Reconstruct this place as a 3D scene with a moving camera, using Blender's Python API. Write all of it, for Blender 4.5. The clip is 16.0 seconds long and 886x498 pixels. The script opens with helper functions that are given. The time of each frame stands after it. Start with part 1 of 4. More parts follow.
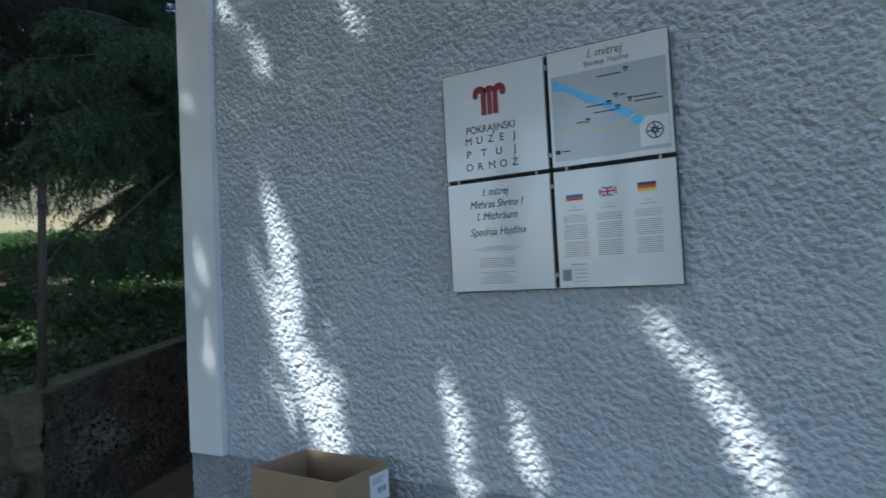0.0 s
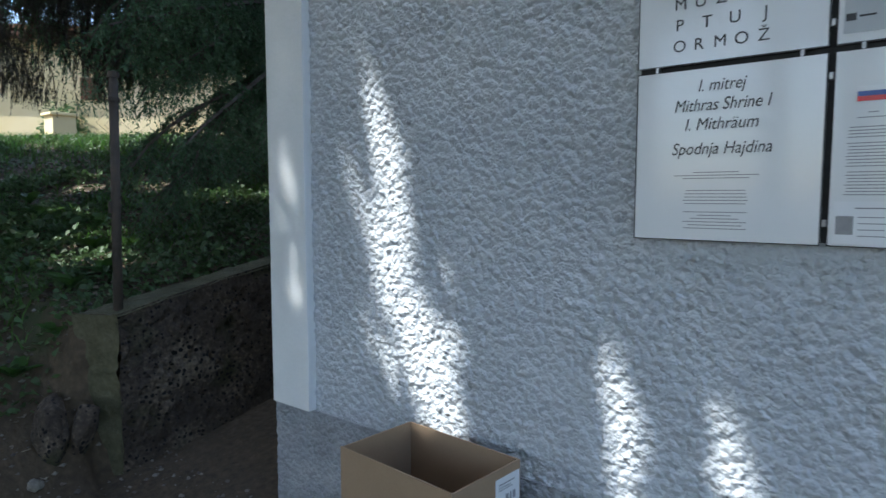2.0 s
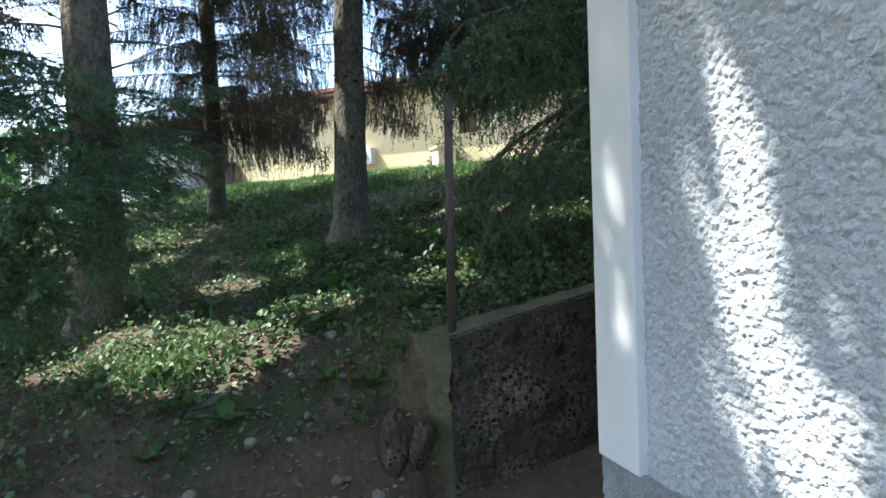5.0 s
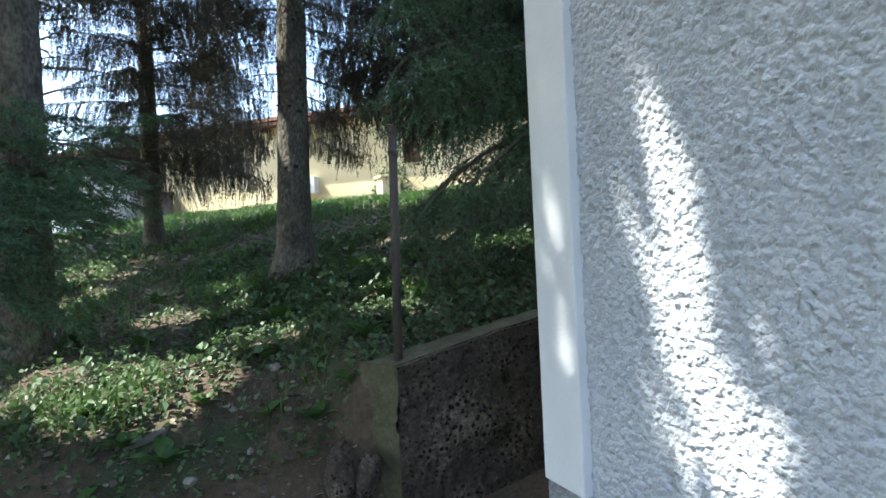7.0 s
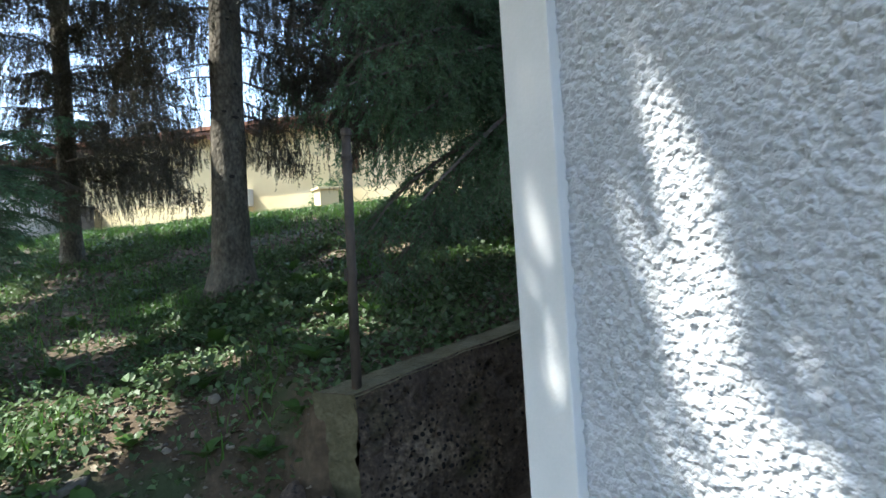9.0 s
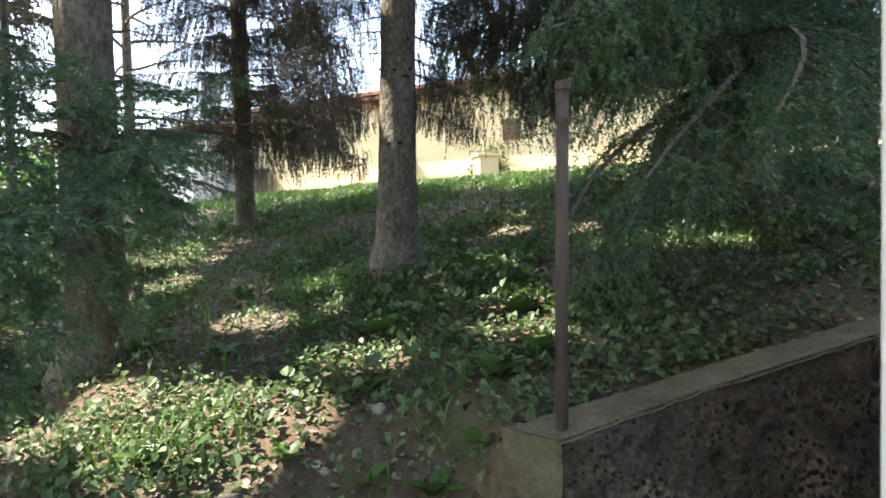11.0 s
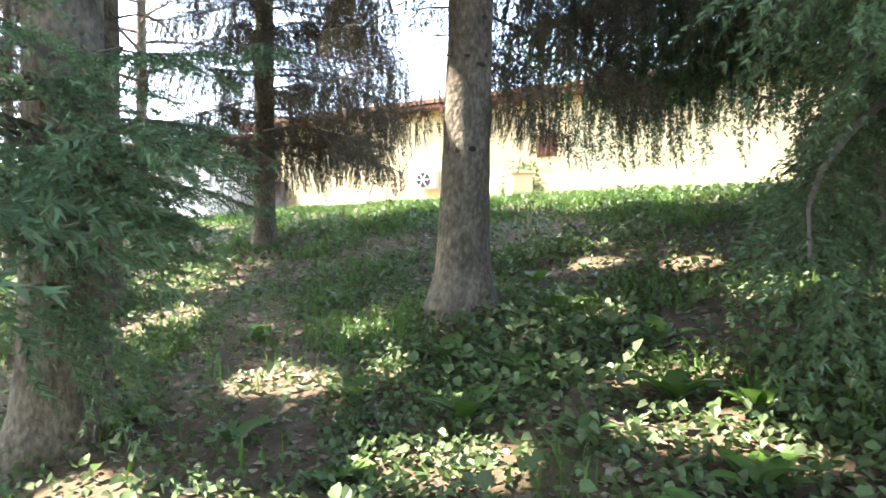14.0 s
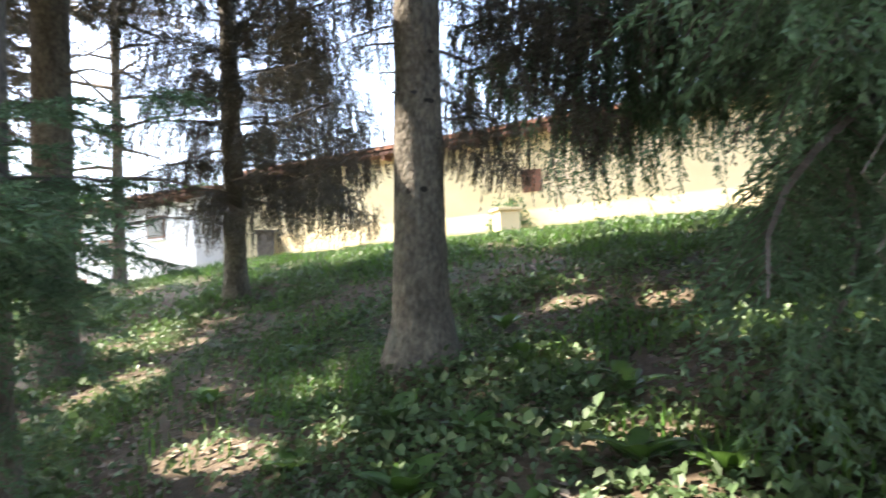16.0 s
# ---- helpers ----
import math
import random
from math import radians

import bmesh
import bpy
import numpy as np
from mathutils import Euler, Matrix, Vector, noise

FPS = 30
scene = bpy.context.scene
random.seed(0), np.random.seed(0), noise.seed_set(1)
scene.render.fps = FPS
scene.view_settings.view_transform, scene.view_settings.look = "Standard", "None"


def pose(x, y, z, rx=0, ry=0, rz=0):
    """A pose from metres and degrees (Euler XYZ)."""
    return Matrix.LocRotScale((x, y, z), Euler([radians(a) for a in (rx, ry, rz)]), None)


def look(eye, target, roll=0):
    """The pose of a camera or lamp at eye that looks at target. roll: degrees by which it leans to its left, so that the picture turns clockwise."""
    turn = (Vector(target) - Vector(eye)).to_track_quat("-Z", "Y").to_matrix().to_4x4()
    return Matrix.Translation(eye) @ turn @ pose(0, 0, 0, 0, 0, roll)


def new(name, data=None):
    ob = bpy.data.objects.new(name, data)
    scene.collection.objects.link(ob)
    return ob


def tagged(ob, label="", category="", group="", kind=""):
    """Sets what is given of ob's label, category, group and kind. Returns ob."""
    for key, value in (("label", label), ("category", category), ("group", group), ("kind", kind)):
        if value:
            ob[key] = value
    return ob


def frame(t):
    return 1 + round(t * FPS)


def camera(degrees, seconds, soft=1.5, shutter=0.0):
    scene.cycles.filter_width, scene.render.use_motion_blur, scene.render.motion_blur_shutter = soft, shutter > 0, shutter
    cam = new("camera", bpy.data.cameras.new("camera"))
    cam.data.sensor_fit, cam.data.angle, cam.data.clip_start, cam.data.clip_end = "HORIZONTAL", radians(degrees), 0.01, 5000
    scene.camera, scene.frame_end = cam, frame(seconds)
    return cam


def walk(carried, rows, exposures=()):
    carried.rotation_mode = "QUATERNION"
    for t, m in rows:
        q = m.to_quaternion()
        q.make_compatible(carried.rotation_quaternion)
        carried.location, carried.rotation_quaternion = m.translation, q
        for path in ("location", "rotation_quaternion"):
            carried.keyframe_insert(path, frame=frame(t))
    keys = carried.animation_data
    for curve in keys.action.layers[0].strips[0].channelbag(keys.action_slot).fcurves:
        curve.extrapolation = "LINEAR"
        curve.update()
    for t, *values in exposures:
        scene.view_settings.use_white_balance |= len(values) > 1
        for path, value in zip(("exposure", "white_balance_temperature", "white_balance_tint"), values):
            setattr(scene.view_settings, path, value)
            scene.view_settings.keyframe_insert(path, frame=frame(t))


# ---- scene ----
cam = camera(70.7, 16.0, 1.5, 0.25)
PATH = [
    (0, (2.916, -2.273, 1.594), (1.931, -0.534, 1.678), -2.9),
    (0.5, (2.860, -2.026, 1.651), (1.633, -0.448, 1.730), -4.4),
    (1, (2.696, -1.890, 1.579), (1.423, -0.354, 1.442), -1.7),
    (1.5, (2.447, -1.798, 1.629), (1.258, -0.197, 1.475), 0.6),
    (2, (2.333, -1.694, 1.637), (1.091, -0.135, 1.468), -0.0),
    (2.5, (2.191, -1.464, 1.661), (0.633, -0.212, 1.607), -1.4),
    (3, (2.139, -1.327, 1.628), (0.391, -0.355, 1.662), 0.3),
    (3.5, (2.091, -1.320, 1.661), (0.253, -0.537, 1.575), -1.0),
    (3.7, (2.078, -1.258, 1.624), (0.173, -0.657, 1.524), -1.9),
    (5.8, (2.049, -1.345, 1.643), (0.205, -0.574, 1.569), -1.7),
    (6, (2.053, -1.318, 1.640), (0.225, -0.507, 1.578), -1.4),
    (6.5, (2.059, -1.319, 1.646), (0.228, -0.516, 1.589), -2.6),
    (7, (2.075, -1.329, 1.637), (0.251, -0.508, 1.623), -2.7),
    (7.5, (2.077, -1.322, 1.642), (0.306, -0.393, 1.641), -3.2),
    (8, (2.039, -1.376, 1.644), (0.342, -0.318, 1.659), -2.4),
    (8.2, (1.997, -1.412, 1.647), (0.328, -0.309, 1.671), -2.3),
    (10.3, (1.317, -1.116, 1.697), (-0.571, -0.458, 1.626), -4.0),
    (10.5, (1.245, -1.116, 1.721), (-0.651, -0.486, 1.623), -2.8),
    (11, (0.979, -1.231, 1.774), (-0.939, -0.669, 1.701), -1.3),
    (11.5, (0.814, -1.337, 1.781), (-1.126, -0.856, 1.729), 1.5),
    (12, (0.508, -1.288, 1.772), (-1.468, -1.002, 1.643), -1.0),
    (12.5, (0.287, -1.207, 1.794), (-1.713, -1.193, 1.745), -2.4),
    (13, (0.067, -1.160, 1.774), (-1.877, -0.704, 1.664), -1.8),
    (13.5, (-0.150, -1.256, 1.844), (-2.011, -0.524, 1.841), -2.0),
    (14, (-0.249, -1.328, 1.859), (-2.178, -0.800, 1.843), 0.1),
    (14.5, (-0.340, -1.226, 1.858), (-2.304, -0.849, 1.891), -3.5),
    (15, (-0.446, -1.058, 1.891), (-2.417, -0.731, 1.985), -2.6),
    (15.5, (-0.487, -0.974, 1.878), (-2.477, -0.789, 1.955), -3.2),
    (16, (-0.437, -0.996, 1.898), (-2.362, -0.464, 2.007), -2.8),
]
walk(cam, [(t, look(eye, target, roll)) for t, eye, target, roll in PATH],
     [(0, 1.22, 5600, 4), (1.5, 1.34, 5650, 5), (2.5, 1.6, 6100, 6), (3.5, 1.87, 6200, 6), (6, 2.15, 6150, 6), (7, 2.15, 6150, 6), (8.2, 2.1, 6150, 6), (10.3, 2.35, 6600, 9), (11, 2.8, 7150, 12), (12, 3.45, 7350, 11), (14, 3.6, 7250, 12), (15, 3.3, 7050, 13), (16, 3.0, 7100, 14)])

# ---- light ----
SUN = Vector((-0.30, -0.62, 0.95)).normalized()
sun = new("sun", bpy.data.lights.new("sun", "SUN"))
sun.data.energy, sun.data.angle, sun.data.color = 3.6, radians(0.53), (1.0, 0.95, 0.87)
sun.matrix_world = Matrix.Translation((0, 0, 30)) @ SUN.to_track_quat("Z", "Y").to_matrix().to_4x4()
world = bpy.data.worlds.new("sky")
scene.world = world
world.use_nodes = True
sky = world.node_tree.nodes.new("ShaderNodeTexSky")
sky.sky_type, sky.sun_disc = "NISHITA", False
sky.sun_elevation = math.asin(SUN.z)
sky.sun_rotation = math.atan2(SUN.x, SUN.y)
sky.air_density, sky.dust_density, sky.ozone_density = 1.0, 2.0, 1.5
back = world.node_tree.nodes["Background"]
back.inputs["Strength"].default_value = 0.15
world.node_tree.links.new(sky.outputs[0], back.inputs[0])


# ---- materials ----
def material(name, colours, scale=8.0, rough=0.85, metal=0.0, bump=0.0, bump_scale=60.0, fine=80.0, fine_mix=0.25,
             island=0.0, objects=0.0, leaf=0.0, stretch=(1, 1, 1), spots=None, depth=0.01, pits=None, lumps=None):
    """Two-scale noise colour over a ramp of colours, with relief; island or objects: brightness that differs from piece to piece."""
    m = bpy.data.materials.new(name)
    m.use_nodes = True
    nodes, link = m.node_tree.nodes, m.node_tree.links.new
    bsdf, out = nodes["Principled BSDF"], nodes["Material Output"]
    co = nodes.new("ShaderNodeTexCoord")
    mp = nodes.new("ShaderNodeMapping")
    mp.inputs["Scale"].default_value = stretch
    link(co.outputs["Object"], mp.inputs[0])
    n1, n2 = nodes.new("ShaderNodeTexNoise"), nodes.new("ShaderNodeTexNoise")
    n1.inputs["Scale"].default_value, n1.inputs["Detail"].default_value = scale, 6
    n2.inputs["Scale"].default_value, n2.inputs["Detail"].default_value = fine, 3
    link(mp.outputs[0], n1.inputs[0])
    link(mp.outputs[0], n2.inputs[0])
    mix = nodes.new("ShaderNodeMix")
    mix.data_type = "FLOAT"
    mix.inputs[0].default_value = fine_mix
    link(n1.outputs["Fac"], mix.inputs[2])
    link(n2.outputs["Fac"], mix.inputs[3])
    ramp = nodes.new("ShaderNodeValToRGB")
    link(mix.outputs[0], ramp.inputs[0])
    el = ramp.color_ramp.elements
    for i, c in enumerate(colours):
        p = 0.3 + 0.4 * i / max(1, len(colours) - 1)
        e = el[i] if i < 2 else el.new(p)
        e.position, e.color = p, (*c, 1)
    colour = ramp.outputs[0]
    if spots:
        n3 = nodes.new("ShaderNodeTexNoise")
        n3.inputs["Scale"].default_value, n3.inputs["Detail"].default_value = spots[1], 5
        link(mp.outputs[0], n3.inputs[0])
        r3 = nodes.new("ShaderNodeValToRGB")
        r3.color_ramp.elements[0].position, r3.color_ramp.elements[1].position = spots[2], spots[2] + 0.08
        link(n3.outputs["Fac"], r3.inputs[0])
        m3 = nodes.new("ShaderNodeMix")
        m3.data_type = "RGBA"
        link(r3.outputs[0], m3.inputs[0])
        link(colour, m3.inputs[6])
        m3.inputs[7].default_value = (*spots[0], 1)
        colour = m3.outputs[2]
    # pits here are colour only: near-black spots that paint the shade inside small holes
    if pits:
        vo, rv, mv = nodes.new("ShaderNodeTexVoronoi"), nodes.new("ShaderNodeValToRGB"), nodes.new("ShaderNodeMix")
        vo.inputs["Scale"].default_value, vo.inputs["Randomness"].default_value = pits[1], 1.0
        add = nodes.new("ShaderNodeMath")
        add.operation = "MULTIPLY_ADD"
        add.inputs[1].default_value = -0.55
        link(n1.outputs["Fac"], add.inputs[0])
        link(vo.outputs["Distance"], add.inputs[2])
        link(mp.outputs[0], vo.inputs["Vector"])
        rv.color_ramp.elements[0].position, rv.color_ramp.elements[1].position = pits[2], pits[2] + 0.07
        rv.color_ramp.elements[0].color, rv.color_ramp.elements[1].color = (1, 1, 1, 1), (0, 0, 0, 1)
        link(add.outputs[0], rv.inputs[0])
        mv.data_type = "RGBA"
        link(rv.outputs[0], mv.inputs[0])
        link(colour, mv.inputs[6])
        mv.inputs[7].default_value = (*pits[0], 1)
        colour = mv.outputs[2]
    if island or objects:
        src = nodes.new("ShaderNodeNewGeometry") if island else nodes.new("ShaderNodeObjectInfo")
        hsv = nodes.new("ShaderNodeHueSaturation")
        k = island or objects
        for sock, lo, hi in (("Value", 1 - k, 1 + k), ("Hue", 0.5 - 0.03 * k, 0.5 + 0.03 * k)):
            rng = nodes.new("ShaderNodeMapRange")
            rng.inputs["To Min"].default_value, rng.inputs["To Max"].default_value = lo, hi
            link(src.outputs["Random Per Island" if island else "Random"], rng.inputs[0])
            link(rng.outputs[0], hsv.inputs[sock])
        link(colour, hsv.inputs["Color"])
        colour = hsv.outputs[0]
    link(colour, bsdf.inputs["Base Color"])
    bsdf.inputs["Roughness"].default_value, bsdf.inputs["Metallic"].default_value = rough, metal
    if bump:
        nb = nodes.new("ShaderNodeTexNoise")
        nb.inputs["Scale"].default_value, nb.inputs["Detail"].default_value = bump_scale, 5
        link(mp.outputs[0], nb.inputs[0])
        b = nodes.new("ShaderNodeBump")
        b.inputs["Strength"].default_value, b.inputs["Distance"].default_value = min(1, bump), depth
        link(nb.outputs["Fac"], b.inputs["Height"])
        link(b.outputs[0], bsdf.inputs["Normal"])
    if lumps:
        # rounded thrown-on grains of two sizes
        warp, shift = nodes.new("ShaderNodeTexNoise"), nodes.new("ShaderNodeVectorMath")
        warp.inputs["Scale"].default_value = lumps[0] * 0.8
        shift.operation = "MULTIPLY_ADD"
        shift.inputs[1].default_value = (0.5 / lumps[0],) * 3
        link(mp.outputs[0], warp.inputs[0])
        link(warp.outputs["Color"], shift.inputs[0])
        link(mp.outputs[0], shift.inputs[2])
        heights = []
        for k in (1.0, 2.3):
            vo = nodes.new("ShaderNodeTexVoronoi")
            vo.feature = "SMOOTH_F1"
            vo.inputs["Scale"].default_value, vo.inputs["Smoothness"].default_value = lumps[0] * k, 0.35
            link(shift.outputs[0], vo.inputs["Vector"])
            heights.append(vo.outputs["Distance"])
        total = nodes.new("ShaderNodeMath")
        total.operation = "MULTIPLY_ADD"
        total.inputs[1].default_value = 0.35
        link(heights[1], total.inputs[0])
        link(heights[0], total.inputs[2])
        b = nodes.new("ShaderNodeBump")
        b.invert = True
        b.inputs["Strength"].default_value, b.inputs["Distance"].default_value = lumps[1], lumps[2]
        link(total.outputs[0], b.inputs["Height"])
        link(b.outputs[0], bsdf.inputs["Normal"])
    if leaf:
        tr, ms = nodes.new("ShaderNodeBsdfTranslucent"), nodes.new("ShaderNodeMixShader")
        link(colour, tr.inputs[0])
        ms.inputs[0].default_value = leaf
        link(bsdf.outputs[0], ms.inputs[1])
        link(tr.outputs[0], ms.inputs[2])
        link(ms.outputs[0], out.inputs[0])
    return m


M = {
    "roughcast": material("roughcast", [(0.48, 0.505, 0.54), (0.545, 0.57, 0.605), (0.595, 0.615, 0.64)], 2.5, 0.95, fine=90, spots=((0.36, 0.35, 0.33), 30, 0.76), lumps=(42, 1.0, 0.015)),
    "plinth": material("plinth", [(0.24, 0.25, 0.265), (0.34, 0.35, 0.37), (0.42, 0.425, 0.435)], 6, 0.95, lumps=(40, 1.0, 0.018)),
    "whitewash": material("whitewash", [(0.74, 0.75, 0.74), (0.82, 0.82, 0.81)], 5, 0.8, bump=0.12, bump_scale=60),
    # hole shade is painted on as black spots, besides the wall's modelled pits
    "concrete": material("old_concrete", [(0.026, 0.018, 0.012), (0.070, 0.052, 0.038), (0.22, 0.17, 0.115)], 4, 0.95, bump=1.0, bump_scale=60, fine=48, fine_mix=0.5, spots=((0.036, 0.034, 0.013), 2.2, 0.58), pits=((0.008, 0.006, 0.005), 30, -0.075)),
    "wall_top": material("mossy_concrete", [(0.052, 0.050, 0.024), (0.095, 0.087, 0.046), (0.150, 0.132, 0.080)], 6, 0.95, bump=1.0, bump_scale=60, fine=40, fine_mix=0.4),
    "rubble": material("rubble", [(0.055, 0.049, 0.040), (0.15, 0.135, 0.11)], 9, 0.95, bump=1.0, bump_scale=60),
    "stone": material("pale_stone", [(0.15, 0.13, 0.10), (0.30, 0.27, 0.22)], 18, 0.85, bump=0.5, bump_scale=90, objects=0.25),
    "soil": material("soil", [(0.040, 0.028, 0.016), (0.078, 0.055, 0.032), (0.135, 0.100, 0.062)], 1.6, 0.97, bump=1.0, bump_scale=45, fine=26, fine_mix=0.5, spots=((0.042, 0.058, 0.022), 1.1, 0.54)),
    "grit": material("grit", [(0.09, 0.078, 0.064), (0.21, 0.185, 0.155)], 30, 0.9, island=0.45),
    "bark": material("spruce_bark", [(0.036, 0.031, 0.023), (0.130, 0.112, 0.084), (0.26, 0.228, 0.172)], 9, 0.95, bump=1.0, bump_scale=32, fine=40, fine_mix=0.55, stretch=(1, 1, 0.6), depth=0.03, spots=((0.13, 0.14, 0.11), 3, 0.62)),
    "scar": material("branch_scar", [(0.018, 0.015, 0.012), (0.055, 0.045, 0.037)], 40, 0.95, bump=1.0, bump_scale=60),
    "twig": material("dry_twig", [(0.085, 0.07, 0.055), (0.17, 0.145, 0.12)], 20, 0.9),
    "needle": material("spruce_needles", [(0.080, 0.145, 0.075), (0.125, 0.215, 0.105)], 3, 0.5, island=0.30, leaf=0.38),
    # the same needles with the shade of backlit boughs put into the colour
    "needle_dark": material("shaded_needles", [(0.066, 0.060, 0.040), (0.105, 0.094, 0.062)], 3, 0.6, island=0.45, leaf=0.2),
    "fresh": material("fresh_shoot", [(0.11, 0.20, 0.035), (0.17, 0.28, 0.06)], 6, 0.5, island=0.3, leaf=0.35),
    "cover": material("ground_leaves", [(0.055, 0.098, 0.034), (0.088, 0.143, 0.054), (0.138, 0.205, 0.084)], 1.3, 0.55, fine=9, island=0.32, leaf=0.3),
    "weed": material("weed_leaf", [(0.055, 0.13, 0.022), (0.095, 0.19, 0.04)], 8, 0.45, island=0.25, leaf=0.3),
    "grass": material("grass_blades", [(0.064, 0.145, 0.022), (0.105, 0.215, 0.036)], 2, 0.5, island=0.4, leaf=0.35),
    "litter": material("dry_leaf", [(0.14, 0.108, 0.075), (0.27, 0.22, 0.165)], 6, 0.85, island=0.5),
    "card": material("cardboard", [(0.30, 0.205, 0.125), (0.36, 0.25, 0.155)], 4, 0.85, fine=120, bump=0.1, bump_scale=150),
    "paper": material("white_paper", [(0.78, 0.79, 0.80), (0.82, 0.82, 0.82)], 4, 0.5),
    "panel": material("gloss_panel", [(0.79, 0.80, 0.80), (0.82, 0.825, 0.82)], 3, 0.09),
    "ink": material("black_ink", [(0.015, 0.014, 0.016), (0.03, 0.03, 0.03)], 30, 0.35),
    "grey_ink": material("grey_ink", [(0.24, 0.24, 0.25), (0.30, 0.30, 0.31)], 60, 0.4),
    "steel": material("brushed_steel", [(0.30, 0.30, 0.31), (0.45, 0.45, 0.46)], 30, 0.35, 1.0),
    "dark": material("dark_backing", [(0.012, 0.012, 0.013), (0.03, 0.03, 0.03)], 20, 0.7),
    "rust": material("rusty_paint", [(0.045, 0.036, 0.030), (0.095, 0.076, 0.062), (0.14, 0.098, 0.070)], 12, 0.8, 0.2, bump=0.6, bump_scale=90, stretch=(1, 1, 0.4)),
    "wire": material("rusty_wire", [(0.11, 0.09, 0.075), (0.22, 0.18, 0.15)], 40, 0.65, 0.3),
    "crimson": material("crimson_print", [(0.22, 0.012, 0.02), (0.28, 0.016, 0.025)], 9, 0.3),
    "map_grey": material("map_grey", [(0.50, 0.53, 0.55), (0.55, 0.57, 0.58)], 9, 0.12),
    "map_blue": material("map_blue", [(0.16, 0.52, 0.86), (0.22, 0.60, 0.90)], 20, 0.15),
    "map_road": material("map_road", [(0.72, 0.60, 0.24), (0.76, 0.64, 0.28)], 20, 0.15),
    "red": material("flag_red", [(0.55, 0.02, 0.03), (0.6, 0.025, 0.035)], 20, 0.25),
    "blue": material("flag_blue", [(0.02, 0.06, 0.28), (0.03, 0.08, 0.32)], 20, 0.25),
    "gold": material("flag_gold", [(0.80, 0.52, 0.03), (0.84, 0.56, 0.04)], 20, 0.25),
    "cream": material("cream_plaster", [(0.60, 0.50, 0.27), (0.68, 0.57, 0.33), (0.72, 0.62, 0.40)], 0.7, 0.9, bump=0.3, bump_scale=30, spots=((0.50, 0.40, 0.22), 0.8, 0.64)),
    "white_wall": material("white_plaster", [(0.72, 0.72, 0.70), (0.80, 0.80, 0.78)], 1.0, 0.9, bump=0.2, bump_scale=30),
    "tile": material("roof_tile", [(0.20, 0.085, 0.05), (0.33, 0.15, 0.09)], 4, 0.85, bump=0.5),
    "wood": material("brown_wood", [(0.13, 0.06, 0.035), (0.22, 0.10, 0.055)], 8, 0.7, stretch=(6, 6, 1)),
    "glass": material("window_glass", [(0.03, 0.035, 0.04), (0.05, 0.055, 0.06)], 3, 0.05),
    "grey_box": material("grey_enamel", [(0.55, 0.55, 0.54), (0.62, 0.62, 0.60)], 4, 0.4),
    "lawn": material("sunny_lawn", [(0.10, 0.17, 0.04), (0.16, 0.23, 0.06)], 1, 0.9),
}


# ---- mesh tools ----
def mesh_object(name, bm, mat, parent=None, label="", smooth=False):
    me = bpy.data.meshes.new(name)
    bm.normal_update()
    bm.to_mesh(me)
    bm.free()
    for m in mat if isinstance(mat, (list, tuple)) else [mat]:
        me.materials.append(M[m])
    if smooth:
        me.polygons.foreach_set("use_smooth", [True] * len(me.polygons))
    ob = new(name, me)
    ob.parent = parent
    return tagged(ob, label)


def part(name, bm, mat, parent, label="", smooth=False):
    return mesh_object(name, bm, mat, parent, label, smooth)


def raw(name, verts, faces, mats, parent=None, index=None, smooth=False):
    """A mesh object from numpy arrays; faces all of one size."""
    me = bpy.data.meshes.new(name)
    n, k = faces.shape
    me.vertices.add(len(verts))
    me.vertices.foreach_set("co", np.asarray(verts, np.float32).ravel())
    me.loops.add(n * k)
    me.loops.foreach_set("vertex_index", faces.astype(np.int32).ravel())
    me.polygons.add(n)
    me.polygons.foreach_set("loop_start", np.arange(0, n * k, k, dtype=np.int32))
    for m in mats:
        me.materials.append(M[m])
    if index is not None:
        me.polygons.foreach_set("material_index", index.astype(np.int32))
    me.polygons.foreach_set("use_smooth", np.full(n, smooth))
    me.update(calc_edges=True)
    me.validate()
    ob = new(name, me)
    ob.parent = parent
    return ob


def thing(name, at, label, category, group="", kind=""):
    ob = new(name)
    ob.location = at
    ob.empty_display_size = 0.1
    return tagged(ob, label, category, group, kind)


def box(bm, x0, x1, y0, y1, z0, z1, bevel=0.0):
    got = bmesh.ops.create_cube(bm, size=1, matrix=Matrix.Translation(((x0 + x1) / 2, (y0 + y1) / 2, (z0 + z1) / 2)) @ Matrix.Diagonal((x1 - x0, y1 - y0, z1 - z0, 1)))
    if bevel:
        edges = {e for v in got["verts"] for e in v.link_edges}
        bmesh.ops.bevel(bm, geom=list(edges), offset=bevel, segments=2, affect="EDGES", profile=0.6)
    return bm


def new_box(*a, bevel=0.0):
    return box(bmesh.new(), *a, bevel=bevel)


def value_noise(x, y, cell, seed):
    """Smooth random heights from 0 to 1 on a lattice of that cell, for arrays of places."""
    rng = np.random.default_rng(seed)
    table = rng.random((256, 256))
    u, v = np.asarray(x) / cell, np.asarray(y) / cell
    i, j = np.floor(u).astype(int), np.floor(v).astype(int)
    f, g = u - i, v - j
    f, g = f * f * (3 - 2 * f), g * g * (3 - 2 * g)
    t = lambda a, b: table[a % 256, b % 256]
    return (t(i, j) * (1 - f) + t(i + 1, j) * f) * (1 - g) + (t(i, j + 1) * (1 - f) + t(i + 1, j + 1) * f) * g


def grid_faces(nu, nv):
    a = (np.arange(nu - 1)[:, None] * nv + np.arange(nv - 1)[None, :]).ravel()
    return np.stack([a, a + nv, a + nv + 1, a + 1], 1)


